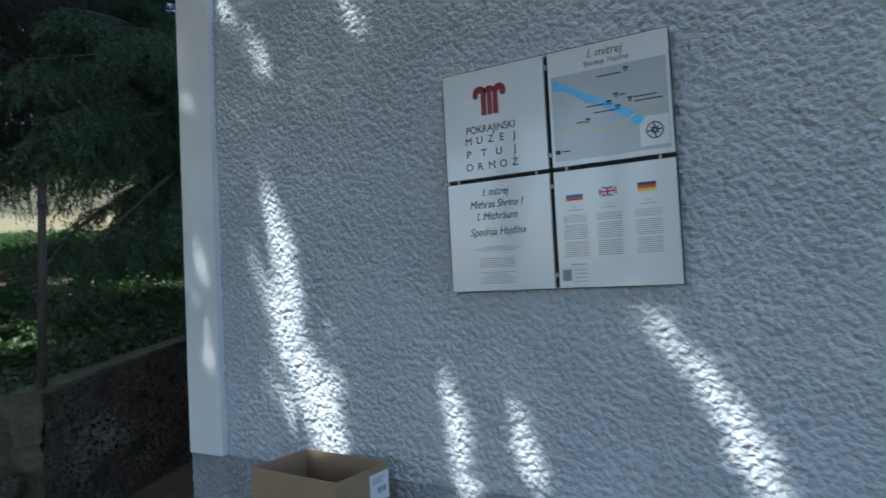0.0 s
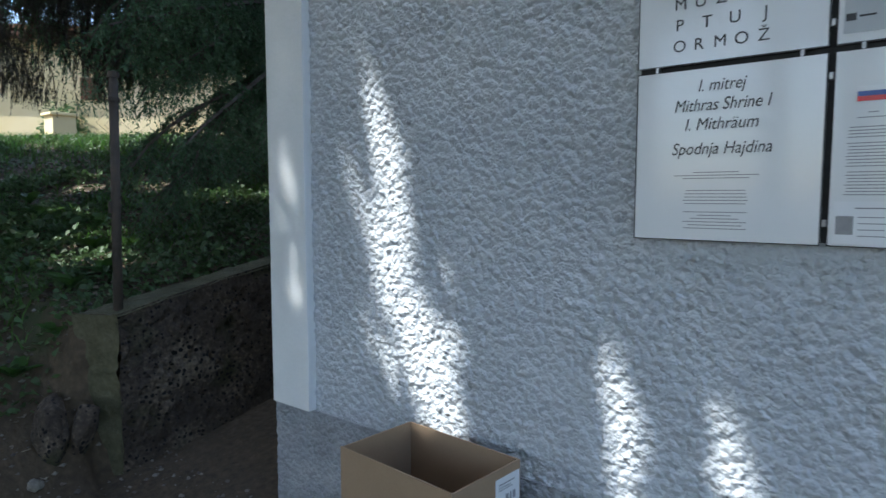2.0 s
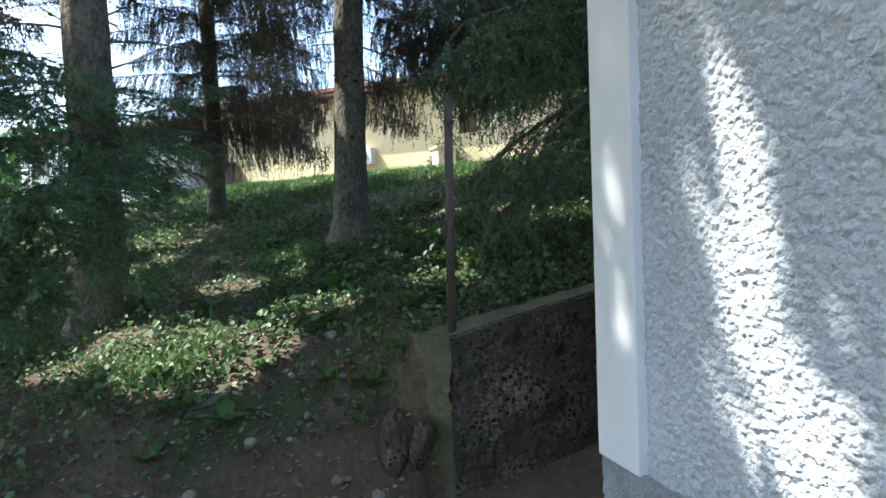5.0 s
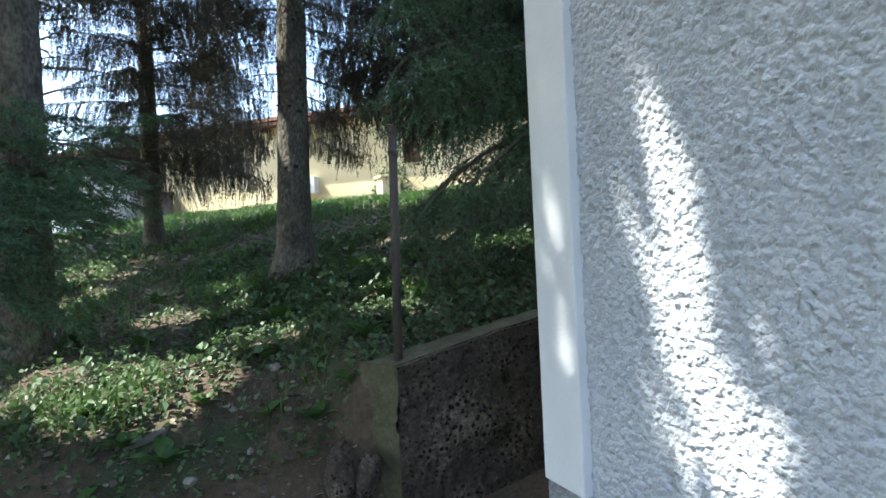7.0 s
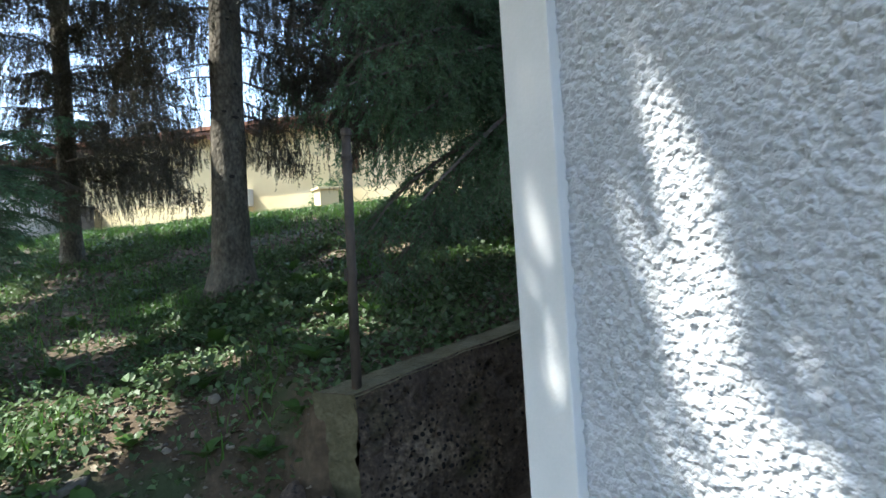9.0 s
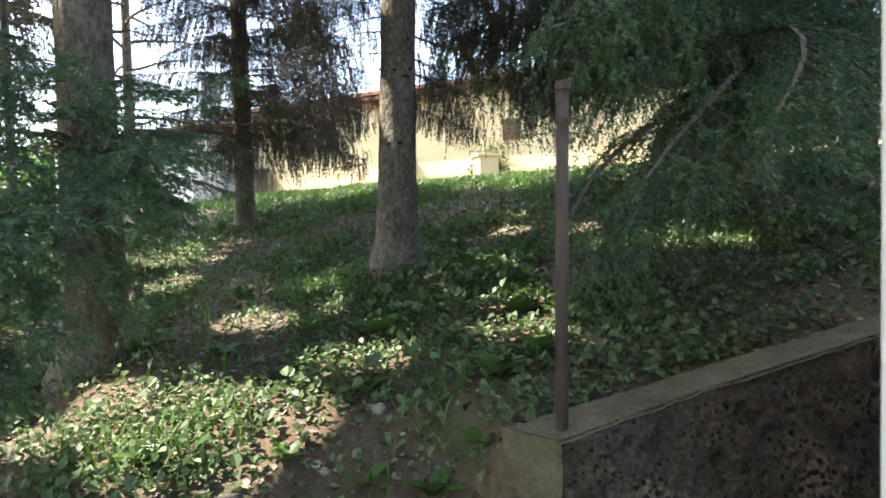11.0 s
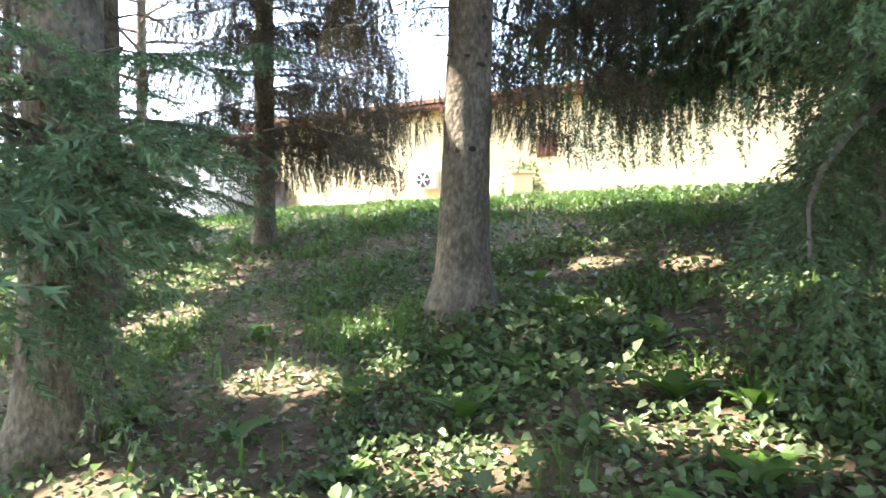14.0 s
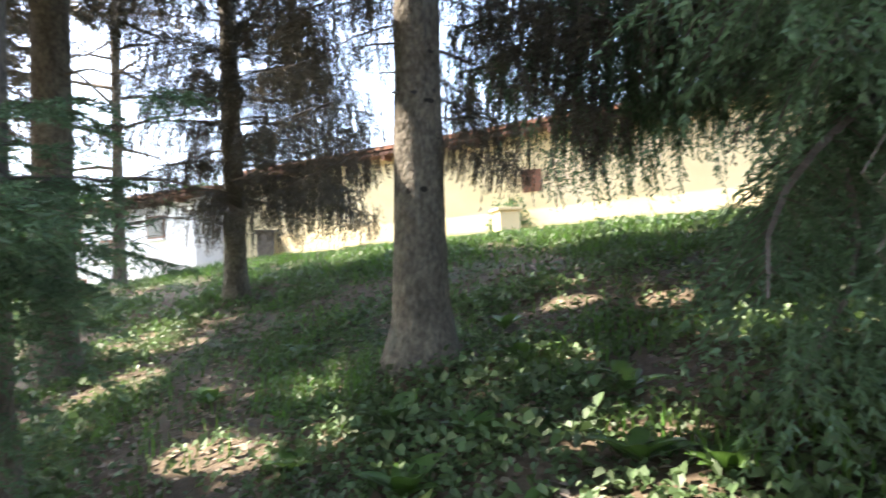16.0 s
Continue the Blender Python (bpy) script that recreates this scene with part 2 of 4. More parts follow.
def step(a, b, x):
    t = np.clip((x - a) / (b - a), 0, 1)
    return t * t * (3 - 2 * t)


def tube(bm, pts, r0, r1, sides=5):
    rings = []
    for i, p in enumerate(pts):
        d = (pts[min(i + 1, len(pts) - 1)] - pts[max(i - 1, 0)]).normalized()
        m = d.to_track_quat("Z", "Y").to_matrix()
        r = r0 + (r1 - r0) * i / (len(pts) - 1)
        rings.append([bm.verts.new(p + m @ Vector((r * math.cos(2 * math.pi * k / sides), r * math.sin(2 * math.pi * k / sides), 0))) for k in range(sides)])
    for a, b in zip(rings, rings[1:]):
        for k in range(sides):
            bm.faces.new((a[k], a[(k + 1) % sides], b[(k + 1) % sides], b[k]))
    bm.faces.new(rings[-1])


# ---- ground ----
def height(x, y):
    """The ground: a level path by the house, a bank that climbs from it to a crest, and a passage behind the house's corner."""
    x, y = np.asarray(x, float), np.asarray(y, float)
    u = -x
    uu = np.clip(u, 0.0, 14.0)
    yy = np.clip(y, -9, 9)
    foot = 0.68 * np.exp(-(np.maximum(u, 0.4) - 1) / 0.5) * (1 - 0.9 * step(-0.52, -0.36, y) * step(0.90, 1.10, u))
    bank = 1.0 + 0.0732 * uu + 0.1742 * yy + 0.009 * uu * yy + 0.0074 * uu * uu - foot
    cap = 2.52 - 0.04 * np.maximum(0, u - 11)
    bank = cap - np.log1p(np.exp(np.clip((cap - bank) * 5, -30, 30))) / 5
    flat = 0.06 + 0.10 * step(1.5, -1.0, x) + 0.17 * np.clip(y + 0.4, 0, 8) * step(0.3, -0.1, x)
    z = flat + np.log1p(np.exp(np.clip((bank - flat) * 9, -30, 30))) / 9
    inside = step(1.12, 0.99, u) * step(-0.47, -0.42, y)
    z = z * (1 - inside) + flat * inside
    z = z + 0.06 * (value_noise(x, y, 0.9, 1) - 0.5) * step(1.0, 2.2, u) + 0.025 * (value_noise(x, y, 0.22, 2) - 0.5)
    z = z + 0.11 * np.exp(-((x + 4.15) ** 2 + (y + 0.14) ** 2) / 0.09) + 0.10 * np.exp(-((x + 3.55) ** 2 + (y + 2.27) ** 2) / 0.12)
    return z + 0.010 * (value_noise(x, y, 0.07, 3) - 0.5)


def spread(edges):
    return np.unique(np.concatenate([np.arange(a, b, s) for a, b, s in edges]).round(4))


gx = spread([(-3000, -300, 300), (-300, -60, 30), (-60, -15, 1.5), (-15, -6, 0.16), (-6, 3.5, 0.062), (3.5, 12, 0.5), (12, 60, 6), (60, 300, 40), (300, 3001, 300)])
gy = spread([(-3000, -300, 300), (-300, -60, 30), (-60, -8, 1.2), (-8, -3, 0.16), (-3, 2.4, 0.062), (2.4, 7, 0.16), (7, 60, 1.5), (60, 300, 40), (300, 3001, 300)])
gX, gY = np.meshgrid(gx, gy, indexing="ij")
ground = raw("ground", np.stack([gX, gY, height(gX, gY)], 2).reshape(-1, 3), grid_faces(len(gx), len(gy)), ["soil"], smooth=True)
tagged(ground, "dark brown soil bank with grit and moss", "ground", kind="structure")


def ground_at(x, y):
    return float(height(np.array([x]), np.array([y]))[0])


# ---- the house with its rough-cast wall ----
def grains(X, Z, cell, seed):
    """Rounded domes at jittered lattice places: heights from 0 to 1."""
    rng = np.random.default_rng(seed)
    px, pz, pr, ph = rng.random((64, 64)), rng.random((64, 64)), rng.uniform(0.55, 1.0, (64, 64)), rng.uniform(0.35, 1.0, (64, 64))
    turn, lean = rng.uniform(0, 3.14, (64, 64)), rng.uniform(1.0, 1.7, (64, 64))
    I, K = np.floor(X / cell).astype(int), np.floor(Z / cell).astype(int)
    out = np.zeros_like(X)
    for di in (-1, 0, 1):
        for dk in (-1, 0, 1):
            i, k = (I + di) % 64, (K + dk) % 64
            u, v = X / cell - (I + di) - px[i, k], Z / cell - (K + dk) - pz[i, k]
            c, w = np.cos(turn[i, k]), np.sin(turn[i, k])
            d = ((u * c + v * w) / lean[i, k]) ** 2 + ((v * c - u * w) * lean[i, k]) ** 2
            out = np.maximum(out, ph[i, k] * np.sqrt(np.clip(1 - d / pr[i, k] ** 2, 0, 1)))
    return out


def rough_sheet(name, x0, x1, z0, z1, y, cell, amount, mat, parent, seed):
    xs, zs = np.arange(x0, x1 + 1e-6, cell), np.arange(z0, z1 + 1e-6, cell)
    X, Z = np.meshgrid(xs, zs, indexing="ij")
    wx, wz = X + 0.006 * value_noise(X, Z, 0.02, seed + 5), Z + 0.006 * value_noise(X, Z, 0.02, seed + 6)
    h = 0.75 * grains(wx, wz, 0.028, seed) + 0.35 * grains(wx + 3, wz, 0.019, seed + 1) + 0.25 * value_noise(X, Z, 0.3, seed + 3)
    h[:, 0] = 0
    return raw(name, np.stack([X, y - amount * h, Z], 2).reshape(-1, 3), grid_faces(len(xs), len(zs))[:, ::-1], [mat], parent, smooth=True)


wall_south = mesh_object("wall_south", new_box(0.0, 9.0, 0.045, 0.5, -0.3, 4.6), "roughcast", label="pale grey rough-cast house wall dappled with sun")
tagged(wall_south, category="wall", kind="structure")
rough_sheet("roughcast_coat", 0.225, 3.25, 0.70, 3.05, 0.047, 0.0060, 0.0150, "roughcast", wall_south, 20)
plinth = rough_sheet("plinth", -0.015, 4.6, -0.25, 0.715, 0.03, 0.011, 0.012, "plinth", None, 40)
tagged(plinth, "darker grey rough cement plinth under the wall", "plinth", kind="structure")
part("plinth_core", new_box(-0.012, 8.9, 0.027, 0.3, -0.3, 0.708), "plinth", plinth)
bm = new_box(-0.004, 0.245, -0.002, 0.08, 0.708, 4.6, bevel=0.006)
for _ in range(7):
    bmesh.ops.bisect_plane(bm, geom=bm.verts[:] + bm.edges[:] + bm.faces[:], plane_co=(0, 0, 0.9 + 0.5 * _), plane_no=(0, 0, 1))
for v in bm.verts:
    if v.co.y < 0.03:
        v.co.x += 0.006 * (noise.noise((v.co.x * 4, 0, v.co.z * 1.7)))
trim = tagged(mesh_object("corner_trim", bm, "whitewash"), "smooth white-painted plaster corner strip of the house", "trim", kind="structure")
tagged(mesh_object("wall_west", new_box(0.004, 0.45, 0.083, 9.0, -0.3, 4.6), "roughcast", label="grey rough-cast side wall of the house"), category="wall", kind="structure")
tagged(mesh_object("wall_north", new_box(0.0, 9.0, 9.0, 9.4, -0.3, 4.6), "roughcast", label="grey rough-cast back wall of the house"), category="wall", kind="structure")
tagged(mesh_object("wall_east", new_box(9.0, 9.4, 0.0, 9.4, -0.3, 4.6), "roughcast", label="grey rough-cast end wall of the house"), category="wall", kind="structure")
tagged(mesh_object("roof", new_box(0.0, 9.4, 0.045, 9.4, 4.6, 4.9), "tile", label="red tiled roof slab of the house"), category="roof", kind="structure")


# ---- retaining wall ----
def top_of_wall(y):
    return 1.03 + 0.172 * (y + 0.40)


def retaining_wall():
    nz, nx = 130, 24
    rng = np.random.default_rng(4)
    ys = np.concatenate([np.linspace(-0.40, 1.7, 270), np.linspace(1.75, 4.6, 60)])
    ny = len(ys)
    ks, xs = np.linspace(0, 1, nz), np.linspace(-0.93, -1.15, nx)
    pits = [(rng.uniform(-0.36, 1.9), rng.uniform(0.2, 1.05), 0.007 + 0.016 * rng.random() ** 2) for _ in range(520)]

    def shape(X, Y, Z, face):
        d = 0.03 * (value_noise(Y + X, Z, 0.13, 7) - 0.5) + 0.016 * (value_noise(Y + X, Z, 0.035, 8) - 0.5)
        d = d + 0.05 * (value_noise(Y * 0.5, Z, 0.3, 9) - 0.5) * (Z < 0.75)
        if face == 0:
            for py, pz, r in pits:
                q = ((Y - py) ** 2 + ((Z - pz - 0.1 * py) * 1.2) ** 2) / r ** 2
                d = d - 0.030 * np.exp(-q)
        return d
    sheets = []
    Y, K = np.meshgrid(ys, ks, indexing="ij")
    Z = -0.2 + K * (top_of_wall(Y) + 0.2)
    edge = np.minimum(1, (1 - K) * 18)
    sheets.append((np.stack([-0.93 + shape(0, Y, Z, 0) * edge - 0.012 * (1 - edge), Y, Z], 2), ny, nz))
    X, K = np.meshgrid(xs, ks, indexing="ij")
    Z = -0.2 + K * (top_of_wall(-0.40) + 0.2)
    sheets.append((np.stack([X, -0.40 - shape(X, 0, Z, 1) * np.minimum(1, (1 - K) * 18), Z], 2)[::-1], nx, nz))
    Y, X = np.meshgrid(ys, xs, indexing="ij")
    sheets.append((np.stack([X, Y, top_of_wall(Y) + 0.012 * (value_noise(X, Y, 0.08, 10) - 0.5) - 0.01 * (np.abs(X + 1.04) > 0.098)], 2)[:, ::-1], ny, nx))
    vs, fs, ix, n = [], [], [], 0
    for k, (s, a, b) in enumerate(sheets):
        # the end face stands askew
        s[..., 1] += 0.6 * (s[..., 0] + 1.15) * np.clip((0.3 - s[..., 1]) / 0.7, 0, 1)
        vs.append(s.reshape(-1, 3))
        fs.append(grid_faces(a, b) + n)
        ix.append(np.full((a - 1) * (b - 1), min(k, 1)))
        n += a * b
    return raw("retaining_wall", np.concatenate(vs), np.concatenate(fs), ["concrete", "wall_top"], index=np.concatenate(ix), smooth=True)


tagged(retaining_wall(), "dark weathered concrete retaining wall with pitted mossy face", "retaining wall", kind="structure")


def boulder(name, at, size, mat, label, category, seed, group="", squash=0.75):
    bm = bmesh.new()
    bmesh.ops.create_icosphere(bm, subdivisions=4 if max(size) > 0.1 else 3, radius=1)
    rng = random.Random(seed)
    cuts = [(Vector((rng.gauss(0, 1), rng.gauss(0, 1), rng.gauss(0, 1))).normalized(), rng.uniform(0.68, 0.92)) for _ in range(11)]
    for v in bm.verts:
        n = v.co.normalized()
        k = 1 + 0.28 * noise.noise(n * 1.3 + Vector((seed, 0, 0))) + 0.16 * noise.noise(n * 3.1 + Vector((0, seed, 0))) + 0.07 * noise.noise(n * 8 + Vector((0, 0, seed)))
        for q, d in cuts:
            k = min(k, d / max(0.05, n.dot(q)))
        v.co = Vector((n.x * size[0] * k, n.y * size[1] * k, n.z * size[2] * k))
    ob = mesh_object(name, bm, mat, smooth=True)
    ob.location = (at[0], at[1], ground_at(at[0], at[1]) + size[2] * squash if len(at) == 2 else at[2])
    ob.rotation_euler = (0.2 * math.sin(seed), 0.2 * math.cos(seed * 2), seed)
    return tagged(ob, label, category, group)


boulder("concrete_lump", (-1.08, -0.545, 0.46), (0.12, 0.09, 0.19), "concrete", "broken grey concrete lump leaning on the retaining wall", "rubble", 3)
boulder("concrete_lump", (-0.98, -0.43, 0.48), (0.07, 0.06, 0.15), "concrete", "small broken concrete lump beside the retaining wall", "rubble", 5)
boulder("field_stone", (-0.02, -0.12, 0.13), (0.17, 0.12, 0.08), "stone", "tan rough stone lying against the plinth", "stone", 8)

# ---- fence post ----
post = thing("fence_post", (-1.01, -0.226, 1.03), "rusty brown steel fence post set in the wall top", "post")
bm = bmesh.new()
bmesh.ops.create_cone(bm, cap_ends=True, segments=14, radius1=0.024, radius2=0.022, depth=1.28, matrix=Matrix.Translation((0, 0, 0.585)))
part("pole", bm, "rust", post, smooth=True)
bm = bmesh.new()
bmesh.ops.create_cone(bm, cap_ends=True, segments=14, radius1=0.028, radius2=0.025, depth=0.03, matrix=Matrix.Translation((0, 0, 1.225)))
part("cap", bm, "rust", post)
for z in (0.56, 1.10):
    bm = bmesh.new()
    bmesh.ops.create_cone(bm, cap_ends=True, segments=14, radius1=0.027, radius2=0.027, depth=0.02, matrix=Matrix.Translation((0, 0, z)))
    part("clamp", bm, "rust", post)
part("bracket", new_box(-0.012, 0.012, -0.036, -0.022, 0.52, 0.58, bevel=0.003), "rust", post, "short rusty side bracket")
post.rotation_euler.x = radians(-1.2)

# ---- the torn wire fence that hangs from the post along the wall top ----
fence = thing("wire_fence", (-1.05, -0.20, 1.06), "sagging rusty chain-link wire fence along the wall top", "fence")


def mesh_wire(i, rng):
    """One zigzag wire of the chain-link, hooked into the next."""
    bm = bmesh.new()
    y0, q = 0.05 * i, 1 if i % 2 else -1
    low, high = 0.10 + 0.05 * math.sin(i * 0.7), 1.00 - 0.10 * math.sin(math.pi * min(1, i / 26))
    n = int((high - low) / 0.05)
    pts = [Vector((0.004 * (k % 2) - 0.05 * math.sin(i * 0.3) * (k / n), y0 + 0.026 * (1 if k % 2 else -1) * q + rng.gauss(0, 0.002) - 0.06 * (k / n) ** 2, low + 0.05 * k + 0.175 * y0)) for k in range(n + 1)]
    tube(bm, pts, 0.0013, 0.0013, 3)
    part("wire", bm, "wire", fence)



# ---- the sign of four panels ----
sign = thing("information_sign", (1.665, 0.012, 1.52), "sign of four glossy white printed panels fixed to the wall", "sign")
PW, PH, GAP = 0.448, 0.445, 0.013


def text_part(body, x, z, size, parent, mat="ink", shear=0.0, width=0.0, y=-0.0022, spacing=1.0):
    cu = bpy.data.curves.new("text", "FONT")
    cu.body, cu.size, cu.align_x, cu.align_y, cu.shear, cu.space_character = body, size, "CENTER", "CENTER", shear, spacing
    tmp = new("lettering", cu)
    me = bpy.data.meshes.new_from_object(tmp)
    bpy.data.objects.remove(tmp)
    xs = [v.co.x for v in me.vertices]
    k = width / (max(xs) - min(xs)) if width else 1
    mid = (max(xs) + min(xs)) / 2
    for v in me.vertices:
        v.co = Vector(((v.co.x - mid) * k + x, y, v.co.y + z))
    me.materials.clear()
    me.materials.append(M[mat])
    ob = new("lettering", me)
    ob.parent = parent
    return ob


def flat_poly(bm, pts, y=-0.0022):
    bm.faces.new([bm.verts.new((p[0], y, p[1])) for p in pts])


def bar(bm, x0, x1, z0, z1, y=-0.0022):
    flat_poly(bm, [(x0, z0), (x1, z0), (x1, z1), (x0, z1)], y)


def sign_panel(col, row, label):
    ob = part("panel", new_box(0, PW, 0.0, 0.006, -PH, 0, bevel=0.0012), "panel", sign, label)
    ob.location = (col * (PW + GAP), -0.012, PH * (2 - row) + GAP * (1 - row))
    bm = bmesh.new()
    for a, b, c, d in ((0, PW, -0.0025, 0), (0, PW, -PH, -PH + 0.0025), (0, 0.0025, -PH, 0), (PW - 0.0025, PW, -PH, 0)):
        bar(bm, a, b, c, d, -0.0007)
    part("edge_strip", bm, "dark", ob, "thin dark edge")
    return ob


# crest panel
p = sign_panel(0, 0, "white panel with a crimson emblem and museum name")
bm = bmesh.new()
cx, z1 = 0.47 * PW, -0.15 * PH
for x0, x1 in ((-0.035, -0.012), (-0.007, 0.013), (0.018, 0.040)):
    bar(bm, cx + x0, cx + x1, z1 - 0.125, z1 - 0.028)
for k0, x, r in ((0, -0.040, 0.030), (0, 0.004, 0.026), (0, 0.046, 0.029)):
    n = 14
    ring = [(cx + x + r * math.cos(math.pi * i / n), z1 - 0.034 + r * 1.0 * math.sin(math.pi * i / n)) for i in range(n + 1)]
    flat_poly(bm, ring[::-1], -0.0025)
for x in (-0.058, 0.064):
    flat_poly(bm, [(cx + x + 0.013 * math.cos(i * 0.6), z1 - 0.040 + 0.016 * math.sin(i * 0.6)) for i in range(10)], -0.0028)
part("emblem", bm, "crimson", p, "crimson column emblem")
text_part("POKRAJINSKI", cx, -0.555 * PH, 0.042, p, width=0.212)
for body, v in (("MUZEJ", 0.655), ("PTUJ", 0.775), ("ORMOŽ", 0.895)):
    n = len(body)
    for i, ch in enumerate(body):
        text_part(ch, cx - 0.100 + 0.200 * i / (n - 1), -v * PH, 0.042, p)

# map panel
p = sign_panel(1, 0, "white panel with a grey location map, blue river and yellow road")
text_part("I. mitrej", 0.5 * PW, -0.085 * PH, 0.046, p, shear=0.25, width=0.132)
text_part("Spodnja Hajdina", 0.5 * PW, -0.165 * PH, 0.026, p, shear=0.25, width=0.165)
bm = bmesh.new()
bar(bm, 0.03 * PW, 0.97 * PW, -0.95 * PH, -0.22 * PH, -0.0012)
part("map_field", bm, "map_grey", p, "pale grey map field")


def ribbon(pts, w, y):
    bm = bmesh.new()
    n = len(pts)
    left, right = [], []
    for i, (a, b) in enumerate(pts):
        q0, q1 = pts[max(0, i - 1)], pts[min(n - 1, i + 1)]
        d = Vector((q1[0] - q0[0], q1[1] - q0[1])).normalized()
        k = w(i / (n - 1)) / 2
        left.append(bm.verts.new(((a - d.y * k), y, (b + d.x * k))))
        right.append(bm.verts.new(((a + d.y * k), y, (b - d.x * k))))
    for i in range(n - 1):
        bm.faces.new((right[i], right[i + 1], left[i + 1], left[i]))
    return bm


uv = lambda u, v: (u * PW, -v * PH)
smooth_line = lambda f, n=26: [uv(*f(i / (n - 1))) for i in range(n)]
part("river", ribbon(smooth_line(lambda t: (0.04 + 0.72 * t, 0.27 + 0.03 * math.sin(t * 5) + 0.48 * t ** 1.3)), lambda t: 0.020 + 0.016 * t, -0.0018), "map_blue", p, "blue river")
part("river", ribbon(smooth_line(lambda t: (0.04 + 0.30 * t, 0.33 + 0.16 * t ** 2)), lambda t: 0.012, -0.0016), "map_blue", p, "blue side arm of the river")
part("road", ribbon(smooth_line(lambda t: (0.04 + 0.92 * t, 0.76 - 0.14 * t - 0.05 * math.sin(t * 9))), lambda t: 0.0045, -0.0021), "map_road", p, "yellow road")
for u, v in ((0.66, 0.27), (0.57, 0.47), (0.51, 0.52), (0.68, 0.52), (0.58, 0.57), (0.33, 0.64)):
    bm = bmesh.new()
    x, z = uv(u, v)
    flat_poly(bm, [(x + i, z + j) for i, j in ((-0.010, 0.004), (-0.006, 0.004), (-0.006, -0.009), (-0.002, -0.009), (-0.002, 0.004), (0.002, 0.004), (0.002, -0.009), (0.006, -0.009), (0.006, 0.004), (0.010, 0.004), (0.010, 0.009), (-0.010, 0.009))], -0.0026)
    part("pictogram", bm, "ink", p, "small black map pictogram")
for u, v, w in ((0.52, 0.29, 0.20), (0.40, 0.525, 0.16), (0.47, 0.585, 0.18), (0.80, 0.51, 0.18), (0.82, 0.545, 0.22), (0.62, 0.47, 0.05), (0.27, 0.645, 0.08), (0.13, 0.87, 0.07)):
    bm = bmesh.new()
    x, z = uv(u, v)
    bar(bm, x - w * PW / 2, x + w * PW / 2, z - 0.0022, z + 0.0022, -0.0026)
    part("caption", bm, "ink", p, "small black map caption")
bm = bmesh.new()
x, z = uv(0.06, 0.87)
bar(bm, x - 0.010, x + 0.010, z - 0.008, z + 0.008, -0.0026)
part("key_square", bm, "ink", p, "small black square of the map key")
bm = bmesh.new()
bar(bm, 0.74 * PW, 0.965 * PW, -0.92 * PH, -0.68 * PH, -0.0015)
part("compass_field", bm, "panel", p, "white compass field")
bm = bmesh.new()
x, z = uv(0.855, 0.80)
n = 32
for i in range(n):
    a, b = 2 * math.pi * i / n, 2 * math.pi * (i + 1) / n
    flat_poly(bm, [(x + r * math.cos(t), z + r * math.sin(t)) for r, t in ((0.026, a), (0.030, a), (0.030, b), (0.026, b))], -0.0024)
for i in range(8):
    a, r = math.pi * i / 4 + 0.1, 0.036 if i % 2 == 0 else 0.024
    flat_poly(bm, [(x + 0.006 * math.cos(a - 0.9), z + 0.006 * math.sin(a - 0.9)), (x + r * math.cos(a), z + r * math.sin(a)), (x + 0.006 * math.cos(a + 0.9), z + 0.006 * math.sin(a + 0.9))], -0.0026)
part("compass_rose", bm, "ink", p, "black compass rose")


def bars(p, cx, rows, name="small_print"):
    bm = bmesh.new()
    for v, w in rows:
        x, z = cx * PW, -v * PH
        bar(bm, x - w * PW / 2, x + w * PW / 2, z - 0.0010, z + 0.0010)
    part(name, bm, "grey_ink", p, "lines of small grey print")


rng = random.Random(5)
# title panel
p = sign_panel(0, 1, "white panel with the shrine's name in four italic lines")
for body, v, w in (("I. mitrej", 0.105, 0.115), ("Mithras Shrine I", 0.215, 0.232), ("I. Mithräum", 0.325, 0.176), ("Spodnja Hajdina", 0.465, 0.240)):
    text_part(body, 0.49 * PW, -v * PH, 0.044, p, shear=0.25, width=w)
bars(p, 0.47, [(0.600 + 0.017 * i, w) for i, w in enumerate((0.25, 0.46, 0.36))] + [(0.705 + 0.019 * i, rng.uniform(0.26, 0.36)) for i in range(5)] + [(0.83 + 0.019 * i, rng.uniform(0.18, 0.36)) for i in range(6)])

# text panel with flags
p = sign_panel(1, 1, "white panel with three flags above columns of small print")
for u in (0.175, 0.455, 0.765):
    bars(p, u, [(0.318, 0.045), (0.343, 0.13)], "caption")
    bars(p, u, [(v + 0.0165 * i, 0.205 + rng.uniform(-0.014, 0.014)) for v, c in ((0.390, 4), (0.470, 8), (0.615, 8)) for i in range(c)], "small_print")
fw, fh = 0.064, 0.033


def flag(u, v, stripes, label):
    for i, m in enumerate(stripes):
        bm = bmesh.new()
        x, z = uv(u, v)
        bar(bm, x - fw / 2, x + fw / 2, z + fh * (0.5 - (i + 1) / len(stripes)), z + fh * (0.5 - i / len(stripes)))
        part("flag_stripe", bm, m, p, label)


